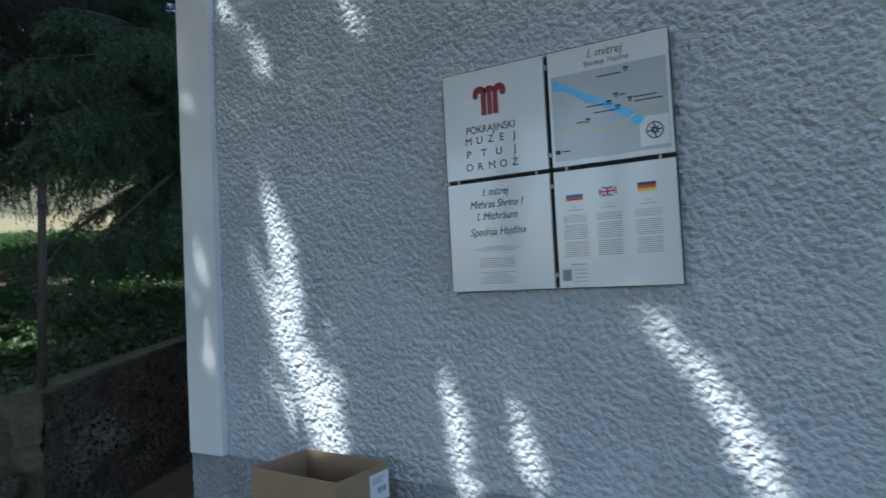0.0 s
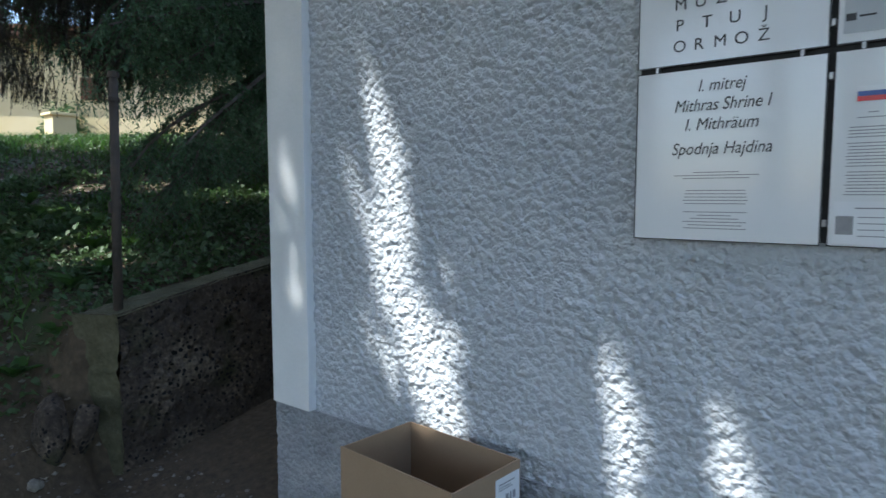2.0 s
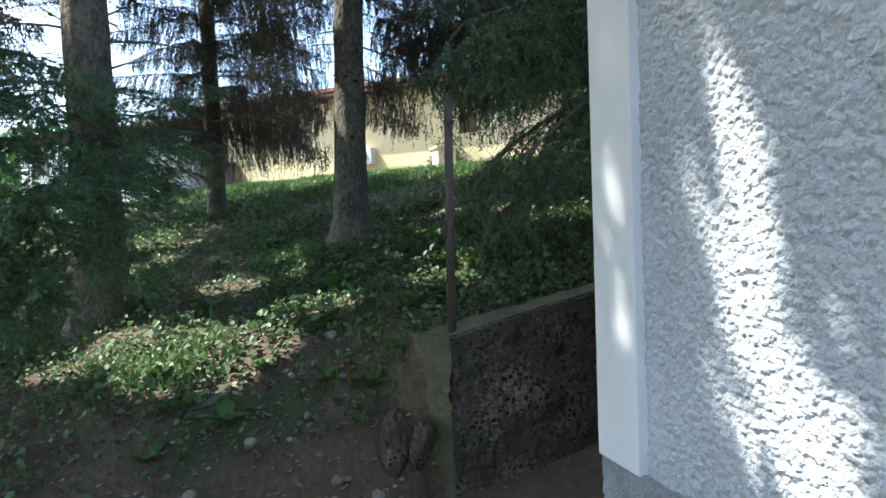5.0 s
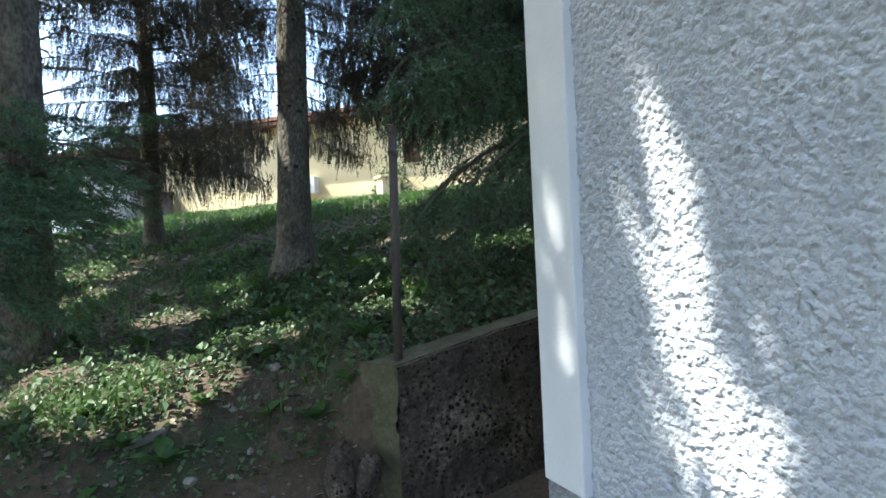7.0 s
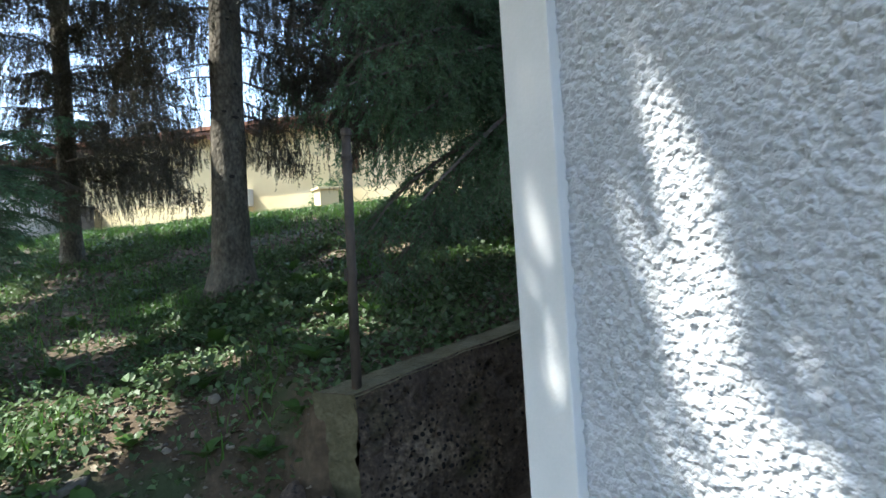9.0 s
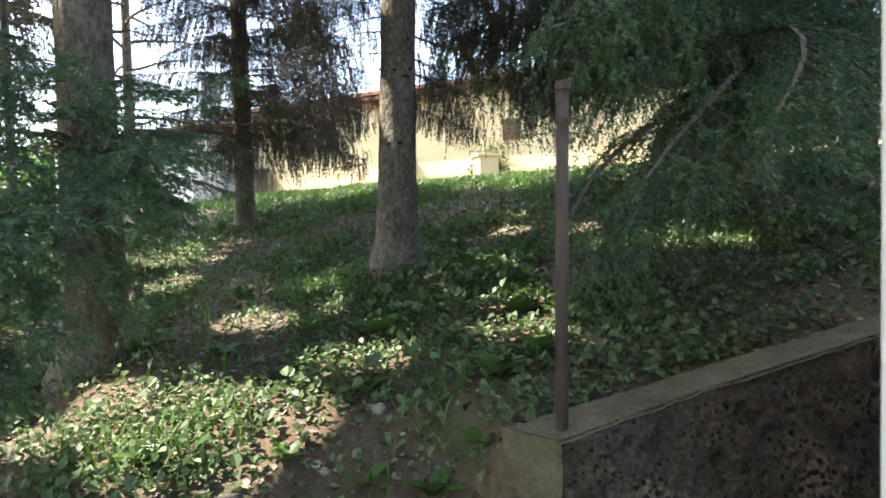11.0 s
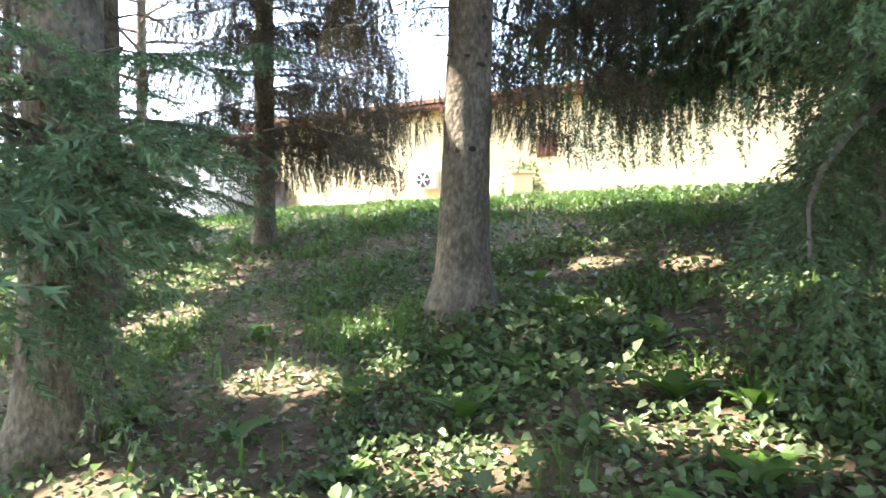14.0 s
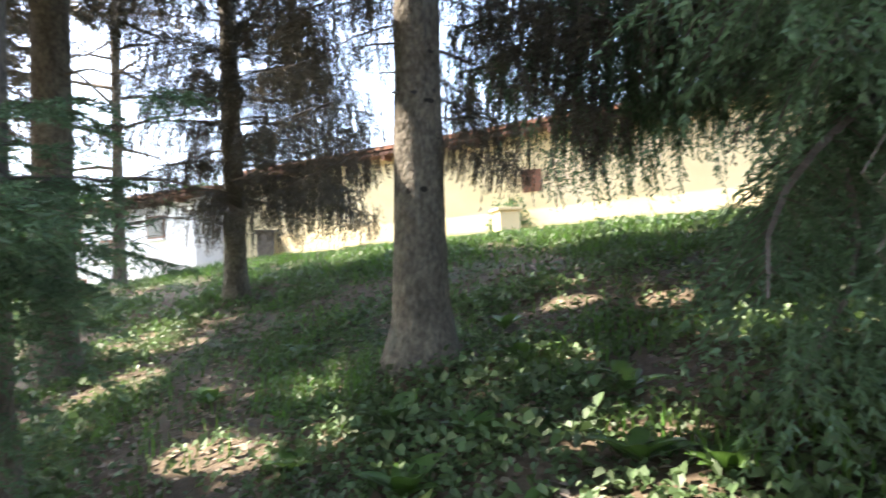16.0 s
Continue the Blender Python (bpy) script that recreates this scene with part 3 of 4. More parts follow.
flag(0.175, 0.225, ("paper", "blue", "red"), "stripe of a white, blue and red flag")
flag(0.765, 0.21, ("ink", "red", "gold"), "stripe of a black, red and gold flag")
x, z = uv(0.455, 0.215)
for name, m, y, quads in (
    ("flag_field", "blue", -0.0016, [[(-1, -1), (1, -1), (1, 1), (-1, 1)]]),
    ("flag_cross", "paper", -0.0019, [[(-1, -1), (-0.75, -1), (1, 0.75), (1, 1), (0.75, 1), (-1, -0.75)], [(1, -1), (1, -0.75), (-0.75, 1), (-1, 1), (-1, 0.75), (0.75, -1)], [(-1, -0.34), (1, -0.34), (1, 0.34), (-1, 0.34)], [(-0.2, -1), (0.2, -1), (0.2, 1), (-0.2, 1)]]),
    ("flag_cross", "red", -0.0024, [[(-1, -0.2), (1, -0.2), (1, 0.2), (-1, 0.2)], [(-0.12, -1), (0.12, -1), (0.12, 1), (-0.12, 1)], [(-1, -1), (-0.88, -1), (-0.2, -0.34), (-0.35, -0.34)], [(1, 1), (0.88, 1), (0.2, 0.34), (0.35, 0.34)]]),
):
    bm = bmesh.new()
    for k, q in enumerate(quads):
        flat_poly(bm, [(x + a * fw / 2, z + b * fh / 2) for a, b in q], y - 0.00012 * k)
    part(name, bm, m, p, "blue, white and red crossed flag")
bm = bmesh.new()
bar(bm, 0.025 * PW, 0.30 * PW, -0.985 * PH, -0.765 * PH, -0.0014)
sticker = part("sticker", bm, "paper", p, "white paper sticker with print")
bm = bmesh.new()
for i, w in enumerate((0.11, 0.12, 0.11, 0.12)):
    bar(bm, 0.135 * PW, (0.135 + w) * PW, -(0.845 + 0.032 * i) * PH - 0.001, -(0.845 + 0.032 * i) * PH + 0.001)
bar(bm, 0.12 * PW, 0.25 * PW, -0.802 * PH, -0.796 * PH)
part("small_print", bm, "grey_ink", sticker)
bm = bmesh.new()
bar(bm, 0.038 * PW, 0.115 * PW, -0.935 * PH, -0.84 * PH)
part("code_field", bm, "grey_ink", sticker, "dark printed square")

# rails and clips
for z in (0.03, PH - 0.012, PH + GAP / 2, 2 * PH - 0.012):
    part("rail", new_box(0.004, 2 * PW + GAP - 0.004, 0.004, 0.022, z - 0.012, z + 0.012, bevel=0.002), "dark", sign, "dark mounting rail")
for x in (0.004, PW + GAP / 2, 2 * PW + GAP - 0.012):
    part("rail", new_box(x - 0.010 if x > 0.1 else x, x + 0.012, 0.003, 0.021, 0.006, 2 * PH + GAP - 0.006), "dark", sign, "dark mounting rail")
for x, z in [(c * (PW + GAP) + f * PW, PH + GAP / 2) for c in (0, 1) for f in (0.12, 0.88)] + [(PW + GAP / 2, r * (PH + GAP) + f * PH) for r in (0, 1) for f in (0.12, 0.88)]:
    part("clip", new_box(x - 0.004, x + 0.004, -0.0135, 0.004, z - 0.008, z + 0.008, bevel=0.001), "steel", sign, "small steel clip")
    part("standoff", new_box(x - 0.005, x + 0.005, 0.02, 0.034, z - 0.005, z + 0.005), "steel", sign)

# ---- cardboard box ----
bx = thing("cardboard_box", (1.08, -0.197, 0.0), "open brown cardboard box on the ground against the wall", "box")
BW, BD, BH, BT = 0.246, 0.163, 0.815, 0.006
bx.location.z = ground_at(1.09, -0.2) - 0.005
bx.rotation_euler.z = radians(-4)
BH -= bx.location.z
for name, a in (("side_panel", (-BW, BW, -BD, -BD + BT, 0, BH)), ("side_panel", (-BW, BW, BD - BT, BD, 0, BH - 0.004)), ("side_panel", (-BW, -BW + BT, -BD + BT, BD - BT, 0, BH - 0.003)), ("side_panel", (BW - BT, BW, -BD + BT, BD - BT, 0, BH - 0.002)), ("base", (-BW + BT, BW - BT, -BD + BT, BD - BT, 0.0, BT))):
    part(name, new_box(*a, bevel=0.0015), "card", bx)
bm = new_box(-BW + 0.02, BW - 0.008, -BD + BT + 0.002, BD - 0.10, BH - 0.17, BH - 0.165)
bmesh.ops.rotate(bm, verts=bm.verts, cent=(0, -BD, BH - 0.17), matrix=Matrix.Rotation(radians(-22), 3, "X"))
part("inner_flap", bm, "card", bx, "folded inner flap")
bm = new_box(-BW + 0.01, BW - 0.01, -BD + 0.01, BD - 0.01, 0.02, BH - 0.22)
part("contents", bm, "dark", bx, "dark contents deep in the box")
bm = new_box(BW + 0.0002, BW + 0.001, 0.035, BD - 0.006, BH - 0.150, BH - 0.032)
lab = part("label", bm, "paper", bx, "white delivery label")
bm = bmesh.new()
for y0, y1, z0, z1 in ((0.05, 0.13, 0.095, 0.099), (0.05, 0.11, 0.086, 0.089), (0.05, 0.12, 0.078, 0.081), (0.085, 0.100, 0.035, 0.060), (0.106, 0.115, 0.035, 0.060), (0.121, 0.135, 0.035, 0.060)):
    bm.faces.new([bm.verts.new((BW + 0.0016, y, BH - 0.15 + z)) for y, z in ((y0, z0), (y1, z0), (y1, z1), (y0, z1))])
part("small_print", bm, "grey_ink", lab)

wire_rng = random.Random(12)
for i in range(22):
    mesh_wire(i, wire_rng)

# ---- trees ----
# Places on the wall and the bank where the sun comes through gaps in the crowns: x, y, z, width of the gap.
GAPS = [(x, 0.03, z, r * 0.92) for x, z, r in ((0.565, 2.113, 0.018), (0.632, 2.018, 0.030), (0.575, 1.965, 0.027), (0.645, 1.915, 0.040), (0.655, 1.845, 0.068), (0.700, 1.759, 0.082), (0.716, 1.659, 0.076), (0.735, 1.570, 0.056), (0.625, 1.493, 0.064),
        (0.672, 1.400, 0.080), (0.680, 1.327, 0.064), (0.755, 1.265, 0.080), (0.808, 1.188, 0.092), (0.825, 1.100, 0.100), (0.890, 1.024, 0.106), (0.928, 0.945, 0.108), (0.985, 0.850, 0.095), (0.455, 1.785, 0.014), (0.490, 1.700, 0.015), (0.520, 1.620, 0.008),
        (1.000, 1.340, 0.010), (0.97, 1.38, 0.007), (1.02, 1.14, 0.006), (0.47, 1.240, 0.012), (0.600, 1.100, 0.020), (0.649, 1.020, 0.024), (0.72, 0.930, 0.026),
        (1.60, 1.20, 0.03), (1.69, 0.68, 0.06), (1.88, 1.06, 0.03), (1.99, 0.80, 0.06), (2.40, 1.42, 0.03), (2.60, 1.24, 0.045), (2.82, 0.82, 0.07), (0.13, 1.75, 0.028), (0.17, 1.64, 0.034), (0.09, 1.50, 0.022),
        (0.17, 1.28, 0.022), (0.20, 1.16, 0.030), (1.62, 1.05, 0.07), (1.66, 0.80, 0.065), (1.93, 0.92, 0.06), (2.52, 1.33, 0.05), (2.66, 1.13, 0.07), (2.74, 0.96, 0.075), (0.15, 2.12, 0.018))]
GAPS += [(x, y, ground_at(x, y), r * 1.5) for x, y, r in ((-2.55, -0.75, 0.16), (-2.75, -0.60, 0.12), (-2.30, -1.60, 0.26), (-2.10, -1.25, 0.22), (-2.45, -1.95, 0.15), (-2.40, 0.25, 0.17), (-2.15, 0.05, 0.12), (-3.80, -1.35, 0.14),
         (-3.60, -1.15, 0.10), (-2.6, -2.4, 0.14), (-2.0, -1.75, 0.16), (-2.9, -2.05, 0.16), (-2.45, -2.15, 0.16), (-1.85, -1.40, 0.14), (-2.33, -0.54, 0.09), (-1.85, 0.20, 0.08), (-3.18, 1.40, 0.12), (-2.94, 1.70, 0.12), (-2.58, 1.93, 0.10), (-3.5, -0.70, 0.07), (-2.2, 0.28, 0.12), (-3.46, 1.21, 0.08), (-8.0, -5.2, 0.6), (-9.6, -4.3, 0.6), (-10.2, -6.4, 0.7), (-12.0, -5.0, 0.7), (-6.5, 3.2, 0.55), (-6.9, 2.5, 0.45), (-7.8, 2.1, 0.4), (-8.6, 1.2, 0.35), (-7.4, 3.3, 0.5), (-9.2, 0.3, 0.35), (-4.6, 1.1, 0.12), (-5.0, 1.3, 0.10), (-5.9, -2.2, 0.25), (-6.8, -1.9, 0.2), (-4.2, -0.75, 0.10), (-3.6, 0.6, 0.10), (-7.6, -2.3, 0.3), (-4.0, 1.5, 0.12))]
GP = np.array([g[:3] for g in GAPS])
GR = np.array([g[3] for g in GAPS])
SV = np.array(SUN)


def open_gaps(tris):
    """Keeps what stands clear of the sun's ways through the crowns."""
    c = tris.mean(1)
    size = 0.22 * np.linalg.norm(tris[:, 2] - tris[:, 0], axis=1)
    keep = np.ones(len(c), bool)
    for p, r in zip(GP, GR):
        w = c - p
        k = w @ SV
        d = w - k[:, None] * SV
        keep &= ~((np.einsum("ij,ij->i", d, d) < (r + size) ** 2) & (k > 0.25))
    return keep


def bough(seed, droop, hang, needle, width, gap, n=36, long=0.40, sub=4, rise=0.12, bare=0.10):
    """A spruce bough one metre long along x: its wood and its needles as triangles."""
    rng = np.random.default_rng(seed)
    axis = lambda s: np.stack([s * (1 - 0.15 * droop * s), 0.06 * np.sin(s * 5 + seed) * s, rise * s - droop * s * s + 0.25 * droop * s ** 4], -1)
    unit = lambda v: v / np.linalg.norm(v, axis=1)[:, None]
    # side twigs, then their own side twigs
    s0 = np.clip(np.tile(np.linspace(bare, 0.98, n), 2) + rng.normal(0, 0.012, 2 * n), bare, 1)
    side = np.repeat([1.0, -1.0], n)
    base, ang = axis(s0), np.radians(rng.normal(52, 12, 2 * n))
    ln = (long * (1 - s0) ** 0.8 + 0.07) * rng.uniform(0.5, 1.2, 2 * n)
    hg = hang * rng.uniform(0.5, 1.3, 2 * n)
    dirs = unit(np.stack([np.cos(ang), np.sin(ang) * side, rng.normal(0, 0.12, 2 * n) - 0.7 * hg], -1))
    bend = 0.5 * hg * ln
    b2 = np.repeat(np.arange(2 * n), sub)
    t2 = rng.uniform(0.15, 0.95, len(b2))
    at2 = base[b2] + dirs[b2] * (ln[b2] * t2)[:, None] - np.stack([0 * t2, 0 * t2, bend[b2] * t2 * t2], -1)
    turn = np.cross(dirs[b2], np.array([0.0, 0.15, 1.0]))
    q2 = np.where(np.arange(len(b2)) % 2 == 0, 1.0, -1.0)[:, None]
    dir2 = unit(dirs[b2] * 0.75 + unit(turn) * q2 * rng.uniform(0.4, 0.9, len(b2))[:, None] + np.stack([0 * t2, 0 * t2, rng.normal(-0.05, 0.15, len(b2)) - 0.5 * np.minimum(hg[b2], 2)], -1))
    ln2 = (0.42 * ln[b2] * (1.05 - t2) + 0.022) * rng.uniform(0.6, 1.3, len(b2))
    base, dirs = np.concatenate([base, at2]), np.concatenate([dirs, dir2])
    bend, ln = np.concatenate([bend, 0.4 * np.minimum(hg[b2], 2) * ln2]), np.concatenate([ln, ln2])
    count = len(ln)
    curve = lambda b, t: base[b] + dirs[b] * (ln[b] * t)[:, None] + np.stack([0 * t, 0 * t, -bend[b] * t * t], -1)
    tris = []
    s = np.linspace(0, 1, 11)
    a, r = axis(s), 0.011 * (1 - 0.85 * s)
    for i in range(10):
        for j in range(3):
            o = [np.array([0, math.cos(2.094 * k), math.sin(2.094 * k)]) for k in (j, j + 1)]
            q = (a[i] + o[0] * r[i], a[i] + o[1] * r[i], a[i + 1] + o[1] * r[i + 1], a[i + 1] + o[0] * r[i + 1])
            tris += [(q[0], q[1], q[2]), (q[0], q[2], q[3])]
    b = np.arange(2 * n)
    p0, p1, p2 = (curve(b, np.full(2 * n, k)) for k in (0.0, 0.5, 1.0))
    off = np.array([0.0025, 0, 0.0015])
    wood = np.concatenate([np.array(tris), np.stack([p0 - off, p0 + off, p1], 1), np.stack([p1 - off * 0.7, p1 + off * 0.7, p2], 1)])
    bi = np.repeat(np.arange(count), np.maximum(2, ln / gap * 3.2).astype(int))
    t = rng.random(len(bi))
    root = curve(bi, t)
    tan = unit(curve(bi, np.minimum(t + 0.05, 1.05)) - curve(bi, t - 0.02))
    sa = rng.uniform(0.3, 1.02, n * 4)
    root, tan = np.concatenate([root, axis(sa)]), np.concatenate([tan, unit(axis(sa + 0.02) - axis(sa))])
    rnd = rng.normal(0, 1, root.shape)
    rnd = unit(rnd - (rnd * tan).sum(1)[:, None] * tan)
    d = unit(tan * 0.8 + rnd * 0.7)
    w = unit(np.cross(d, rng.normal(0, 1, root.shape)))
    L = needle * rng.uniform(0.7, 1.25, len(root))[:, None]
    green = np.stack([root - w * width, root + w * width, root + d * L], 1)
    return np.concatenate([wood, green]), np.concatenate([np.zeros(len(wood), int), np.ones(len(green), int)])


FINE = [bough(100 + i, 0.36, 0.45, 0.0155, 0.0022, 0.0115, 32, 0.34, 5) for i in range(4)]
LONG = [bough(250 + i, 0.46, 1.0, 0.0085, 0.0016, 0.0090, 46, 0.13, 4) for i in range(3)]
LOOSE = [bough(200 + i, 0.42, 0.8, 0.0155, 0.0028, 0.0145, 30, 0.32, 4) for i in range(4)]


def curtain(seed, n=26, rope=0.27, needle=0.0165, width=0.0025, gap=0.0066):
    """A bough one metre long along x whose side twigs hang straight down like ropes."""
    rng = np.random.default_rng(seed)
    unit = lambda v: v / np.linalg.norm(v, axis=1)[:, None]
    axis = lambda s: np.stack([s * (1 - 0.06 * s), 0.05 * np.sin(s * 5 + seed), 0.10 * s - 0.42 * s * s + 0.14 * s ** 4], -1)
    m = 2 * n
    s0 = np.clip(np.tile(np.linspace(0.10, 0.99, n), 2) + rng.normal(0, 0.015, m), 0.06, 1)
    side, L = np.repeat([1.0, -1.0], n), 0.26 * (1.12 - s0) ** 0.7 * rng.uniform(0.4, 1.2, m)
    base = axis(s0)
    tip = base + np.stack([0.75 * L, side * L, -0.55 * L], -1)
    per = 4
    b = np.repeat(np.arange(m), per)
    k = np.clip(np.repeat(rng.uniform(0.2, 0.95, 2 * m), 2) + rng.normal(0, 0.09, m * per), 0.05, 1.0)
    top = base[b] + (tip - base)[b] * k[:, None]
    ln = rope * rng.uniform(0.55, 1.10, m * per) * (0.55 + 0.45 * np.sin(np.pi * np.clip(s0[b], 0.05, 0.95)))
    sway = rng.normal(0, 0.10, (m * per, 2))
    hang = lambda i, t: top[i] + np.stack([sway[i, 0] * ln[i] * t + 0.10 * ln[i] * np.sin(2.6 * t), sway[i, 1] * ln[i] * t, -ln[i] * t], -1)
    tris = []
    s = np.linspace(0, 1, 9)
    a, r = axis(s), 0.009 * (1 - 0.8 * s)
    for i in range(8):
        for j in range(3):
            o = [np.array([0, math.cos(2.094 * q), math.sin(2.094 * q)]) for q in (j, j + 1)]
            c = (a[i] + o[0] * r[i], a[i] + o[1] * r[i], a[i + 1] + o[1] * r[i + 1], a[i + 1] + o[0] * r[i + 1])
            tris += [(c[0], c[1], c[2]), (c[0], c[2], c[3])]
    off, all_r = np.array([0, 0, 0.0028]), np.arange(m * per)
    thin = np.array([0.0013, 0.0013, 0])
    mid, end = hang(all_r, np.full(m * per, 0.5)), hang(all_r, np.ones(m * per))
    wood = np.concatenate([np.array(tris), np.stack([base - off, base + off, tip], 1), np.stack([top - thin, top + thin, mid], 1), np.stack([mid - thin, mid + thin, end], 1)])
    bi = np.repeat(all_r, np.maximum(4, ln / gap).astype(int))
    t = rng.random(len(bi)) ** 0.85
    root = hang(bi, t)
    ex = rng.integers(0, m, m * 14)
    ek = rng.random(m * 14)
    root = np.concatenate([root, base[ex] + (tip - base)[ex] * ek[:, None]])
    rnd = rng.normal(0, 1, root.shape)
    d = unit(rnd * np.array([0.55, 0.55, 0.25]) + np.array([0, 0, -0.62]))
    w = unit(np.cross(d, rng.normal(0, 1, root.shape))) * width
    green = np.stack([root - w, root + w, root + d * needle * rng.uniform(0.7, 1.3, len(root))[:, None]], 1)
    return np.concatenate([wood, green]), np.concatenate([np.zeros(len(wood), int), np.ones(len(green), int)])


HANG = [curtain(300 + i) for i in range(6)]
FAR = [bough(350 + i, 0.50, 2.6, 0.0280, 0.0070, 0.0260, 24, 0.20, 2) for i in range(4)]
COARSE = [bough(400 + i, 0.40, 0.8, 0.090, 0.026, 0.16, 20, 0.36, 1) for i in range(3)]


def crown(boughs, at, rng, needles, name="crown", parent=None, label=""):
    """Boughs as (kind, height, azimuth in degrees, length, tilt in degrees) joined into one crown mesh round a trunk."""
    all_t, all_m = [], []
    for kind, z, az, length, tilt in boughs:
        t, m = kind[rng.integers(len(kind))]
        flip = np.array([1, rng.choice([-1, 1]), 1])
        R = np.array((Matrix.Rotation(radians(az), 3, "Z") @ Matrix.Rotation(radians(-tilt), 3, "Y") @ Matrix.Rotation(rng.normal(0, 0.15), 3, "X")))
        q = (t.reshape(-1, 3) * flip * length) @ R.T + np.array([0, 0, z])
        all_t.append(q.reshape(-1, 3, 3))
        all_m.append(m)
    t, m = np.concatenate(all_t), np.concatenate(all_m)
    keep = open_gaps(t + np.array(at))
    t, m = t[keep], m[keep]
    ob = raw(name, t.reshape(-1, 3), np.arange(len(t) * 3).reshape(-1, 3), ["twig", needles], parent, m)
    return tagged(ob, label)


def trunk(parent, r, h, seed, flare=0.42, lean=(0, 0), segs=28, rings=60):
    a = np.linspace(0, 2 * math.pi, segs, endpoint=False)
    k = np.linspace(0, 1, rings) ** 1.5
    A, K = np.meshgrid(a, k, indexing="xy")
    Z = K * h - 0.25
    R = r * (1 - 0.80 * K) * (1 + flare * np.exp(-np.maximum(Z, -0.1) / 0.20) * (0.65 + 0.7 * value_noise(A * 2 + 20, Z * 0 + seed, 1.0, seed)))
    R = R + r * 0.07 * (value_noise(A * 3 + 50, Z * 5, 0.5, seed + 1) - 0.5) + r * 0.06 * (value_noise(A * 9 + 50, Z * 18, 0.5, seed + 2) - 0.5)
    V = np.stack([R * np.cos(A) + lean[0] * K * h, R * np.sin(A) + lean[1] * K * h, Z], 2).reshape(-1, 3)
    i, j = np.meshgrid(np.arange(rings - 1), np.arange(segs), indexing="ij")
    q = np.stack([i * segs + j, i * segs + (j + 1) % segs, (i + 1) * segs + (j + 1) % segs, (i + 1) * segs + j], 2).reshape(-1, 4)
    return raw("trunk", V, q, ["bark"], parent, smooth=True)


def dead_branches(parent, specs, seed, thick=1.0):
    rng = np.random.default_rng(seed)
    for z, az, L, tilt in specs:
        bm = bmesh.new()
        d = Vector((math.cos(radians(az)), math.sin(radians(az)), math.tan(radians(tilt))))
        pts = [Vector((0, 0, z)) + d * L * s + Vector((0, 0, -0.22 * L * s * s)) + Vector(rng.normal(0, 0.015, 3)) for s in np.linspace(0, 1, 7)]
        tube(bm, pts, (0.010 + 0.006 * L) * thick, 0.004 * thick)
        for s in range(2, 7):
            for q in (1, -1):
                e = Vector((d.x * 0.6 - d.y * q * 0.8, d.y * 0.6 + d.x * q * 0.8, rng.normal(-0.1, 0.2)))
                l = L * 0.3 * rng.uniform(0.4, 1.2)
                tube(bm, [pts[s], pts[s] + e * l * 0.5, pts[s] + e * l + Vector((0, 0, -0.12 * l))], 0.0055 * thick, 0.0025 * thick, 3)
        part("dead_branch", bm, "twig", parent, "bare dry lower branch")


def spruce(at, r, h, seed, boughs, needles, label, group="spruces on the bank", lean=(0, 0), dead=(), thick=1.0):
    z = ground_at(*at)
    ob = thing("spruce", (at[0], at[1], z), label, "tree", group)
    trunk(ob, r, h, seed, lean=lean)
    if boughs:
        crown(boughs, (at[0], at[1], z), np.random.default_rng(seed + 9), needles, parent=ob)
    if dead:
        dead_branches(ob, dead, seed, thick)
    return ob


def whorls(rng, kind, z0, z1, dz, n, length, tilt=8, az=(0, 360)):
    out, z = [], z0
    while z < z1:
        k = 1 - 0.75 * (z - z0) / max(0.1, 14 - z0)
        a0 = rng.uniform(0, 360)
        for i in range(n):
            a = az[0] + (a0 + 360 * i / n + rng.normal(0, 12)) % 360 * (az[1] - az[0]) / 360
            out.append((kind, z + rng.normal(0, 0.08), a, length * k * rng.uniform(0.75, 1.15), tilt + rng.normal(0, 6)))
        z += dz * rng.uniform(0.8, 1.2)
    return out


R = np.random.default_rng(11)
# the bare-stemmed spruce in the middle of the bank
drape = [(HANG, 1.28 + 0.15 * i, (262, 240, 285, 250, 275, 228)[i % 6] + R.normal(0, 6), R.uniform(0.7, 1.15), -8 + 0.8 * i) for i in range(14)]
drape += [(HANG, 1.28 + 0.15 * i, (82, 60, 95, 110, 104, 76, 88)[i % 7] + R.normal(0, 6), (0.75, 1.0, 1.4, 0.9, 1.7)[i % 5], -6 + 0.8 * i) for i in range(14)]
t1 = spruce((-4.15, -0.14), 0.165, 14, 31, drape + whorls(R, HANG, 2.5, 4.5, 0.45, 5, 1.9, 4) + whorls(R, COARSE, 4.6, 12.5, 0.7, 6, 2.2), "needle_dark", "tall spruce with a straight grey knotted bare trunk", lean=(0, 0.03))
bm = bmesh.new()
bmesh.ops.create_icosphere(bm, subdivisions=2, radius=1)
first = part("knot", bm, "scar", t1, "dark branch scar", smooth=True)
for k in range(72):
    zz, a = 0.35 + 0.30 * (k // 6) + R.normal(0, 0.035), R.uniform(0, 6.28)
    rr = 0.165 * (1 - 0.8 * ((max(0, zz + 0.25) / 14) ** 0.667)) * 1.0
    knot = first if k == 0 else new("knot", first.data)
    knot.parent = t1
    tagged(knot, "dark branch scar")
    knot.matrix_local = Matrix.Translation((rr * math.cos(a), rr * math.sin(a) + 0.03 * (zz + 0.25), zz)) @ Matrix.Rotation(a, 4, "Z") @ Matrix.Diagonal((0.018, R.uniform(0.022, 0.050), R.uniform(0.016, 0.034), 1))
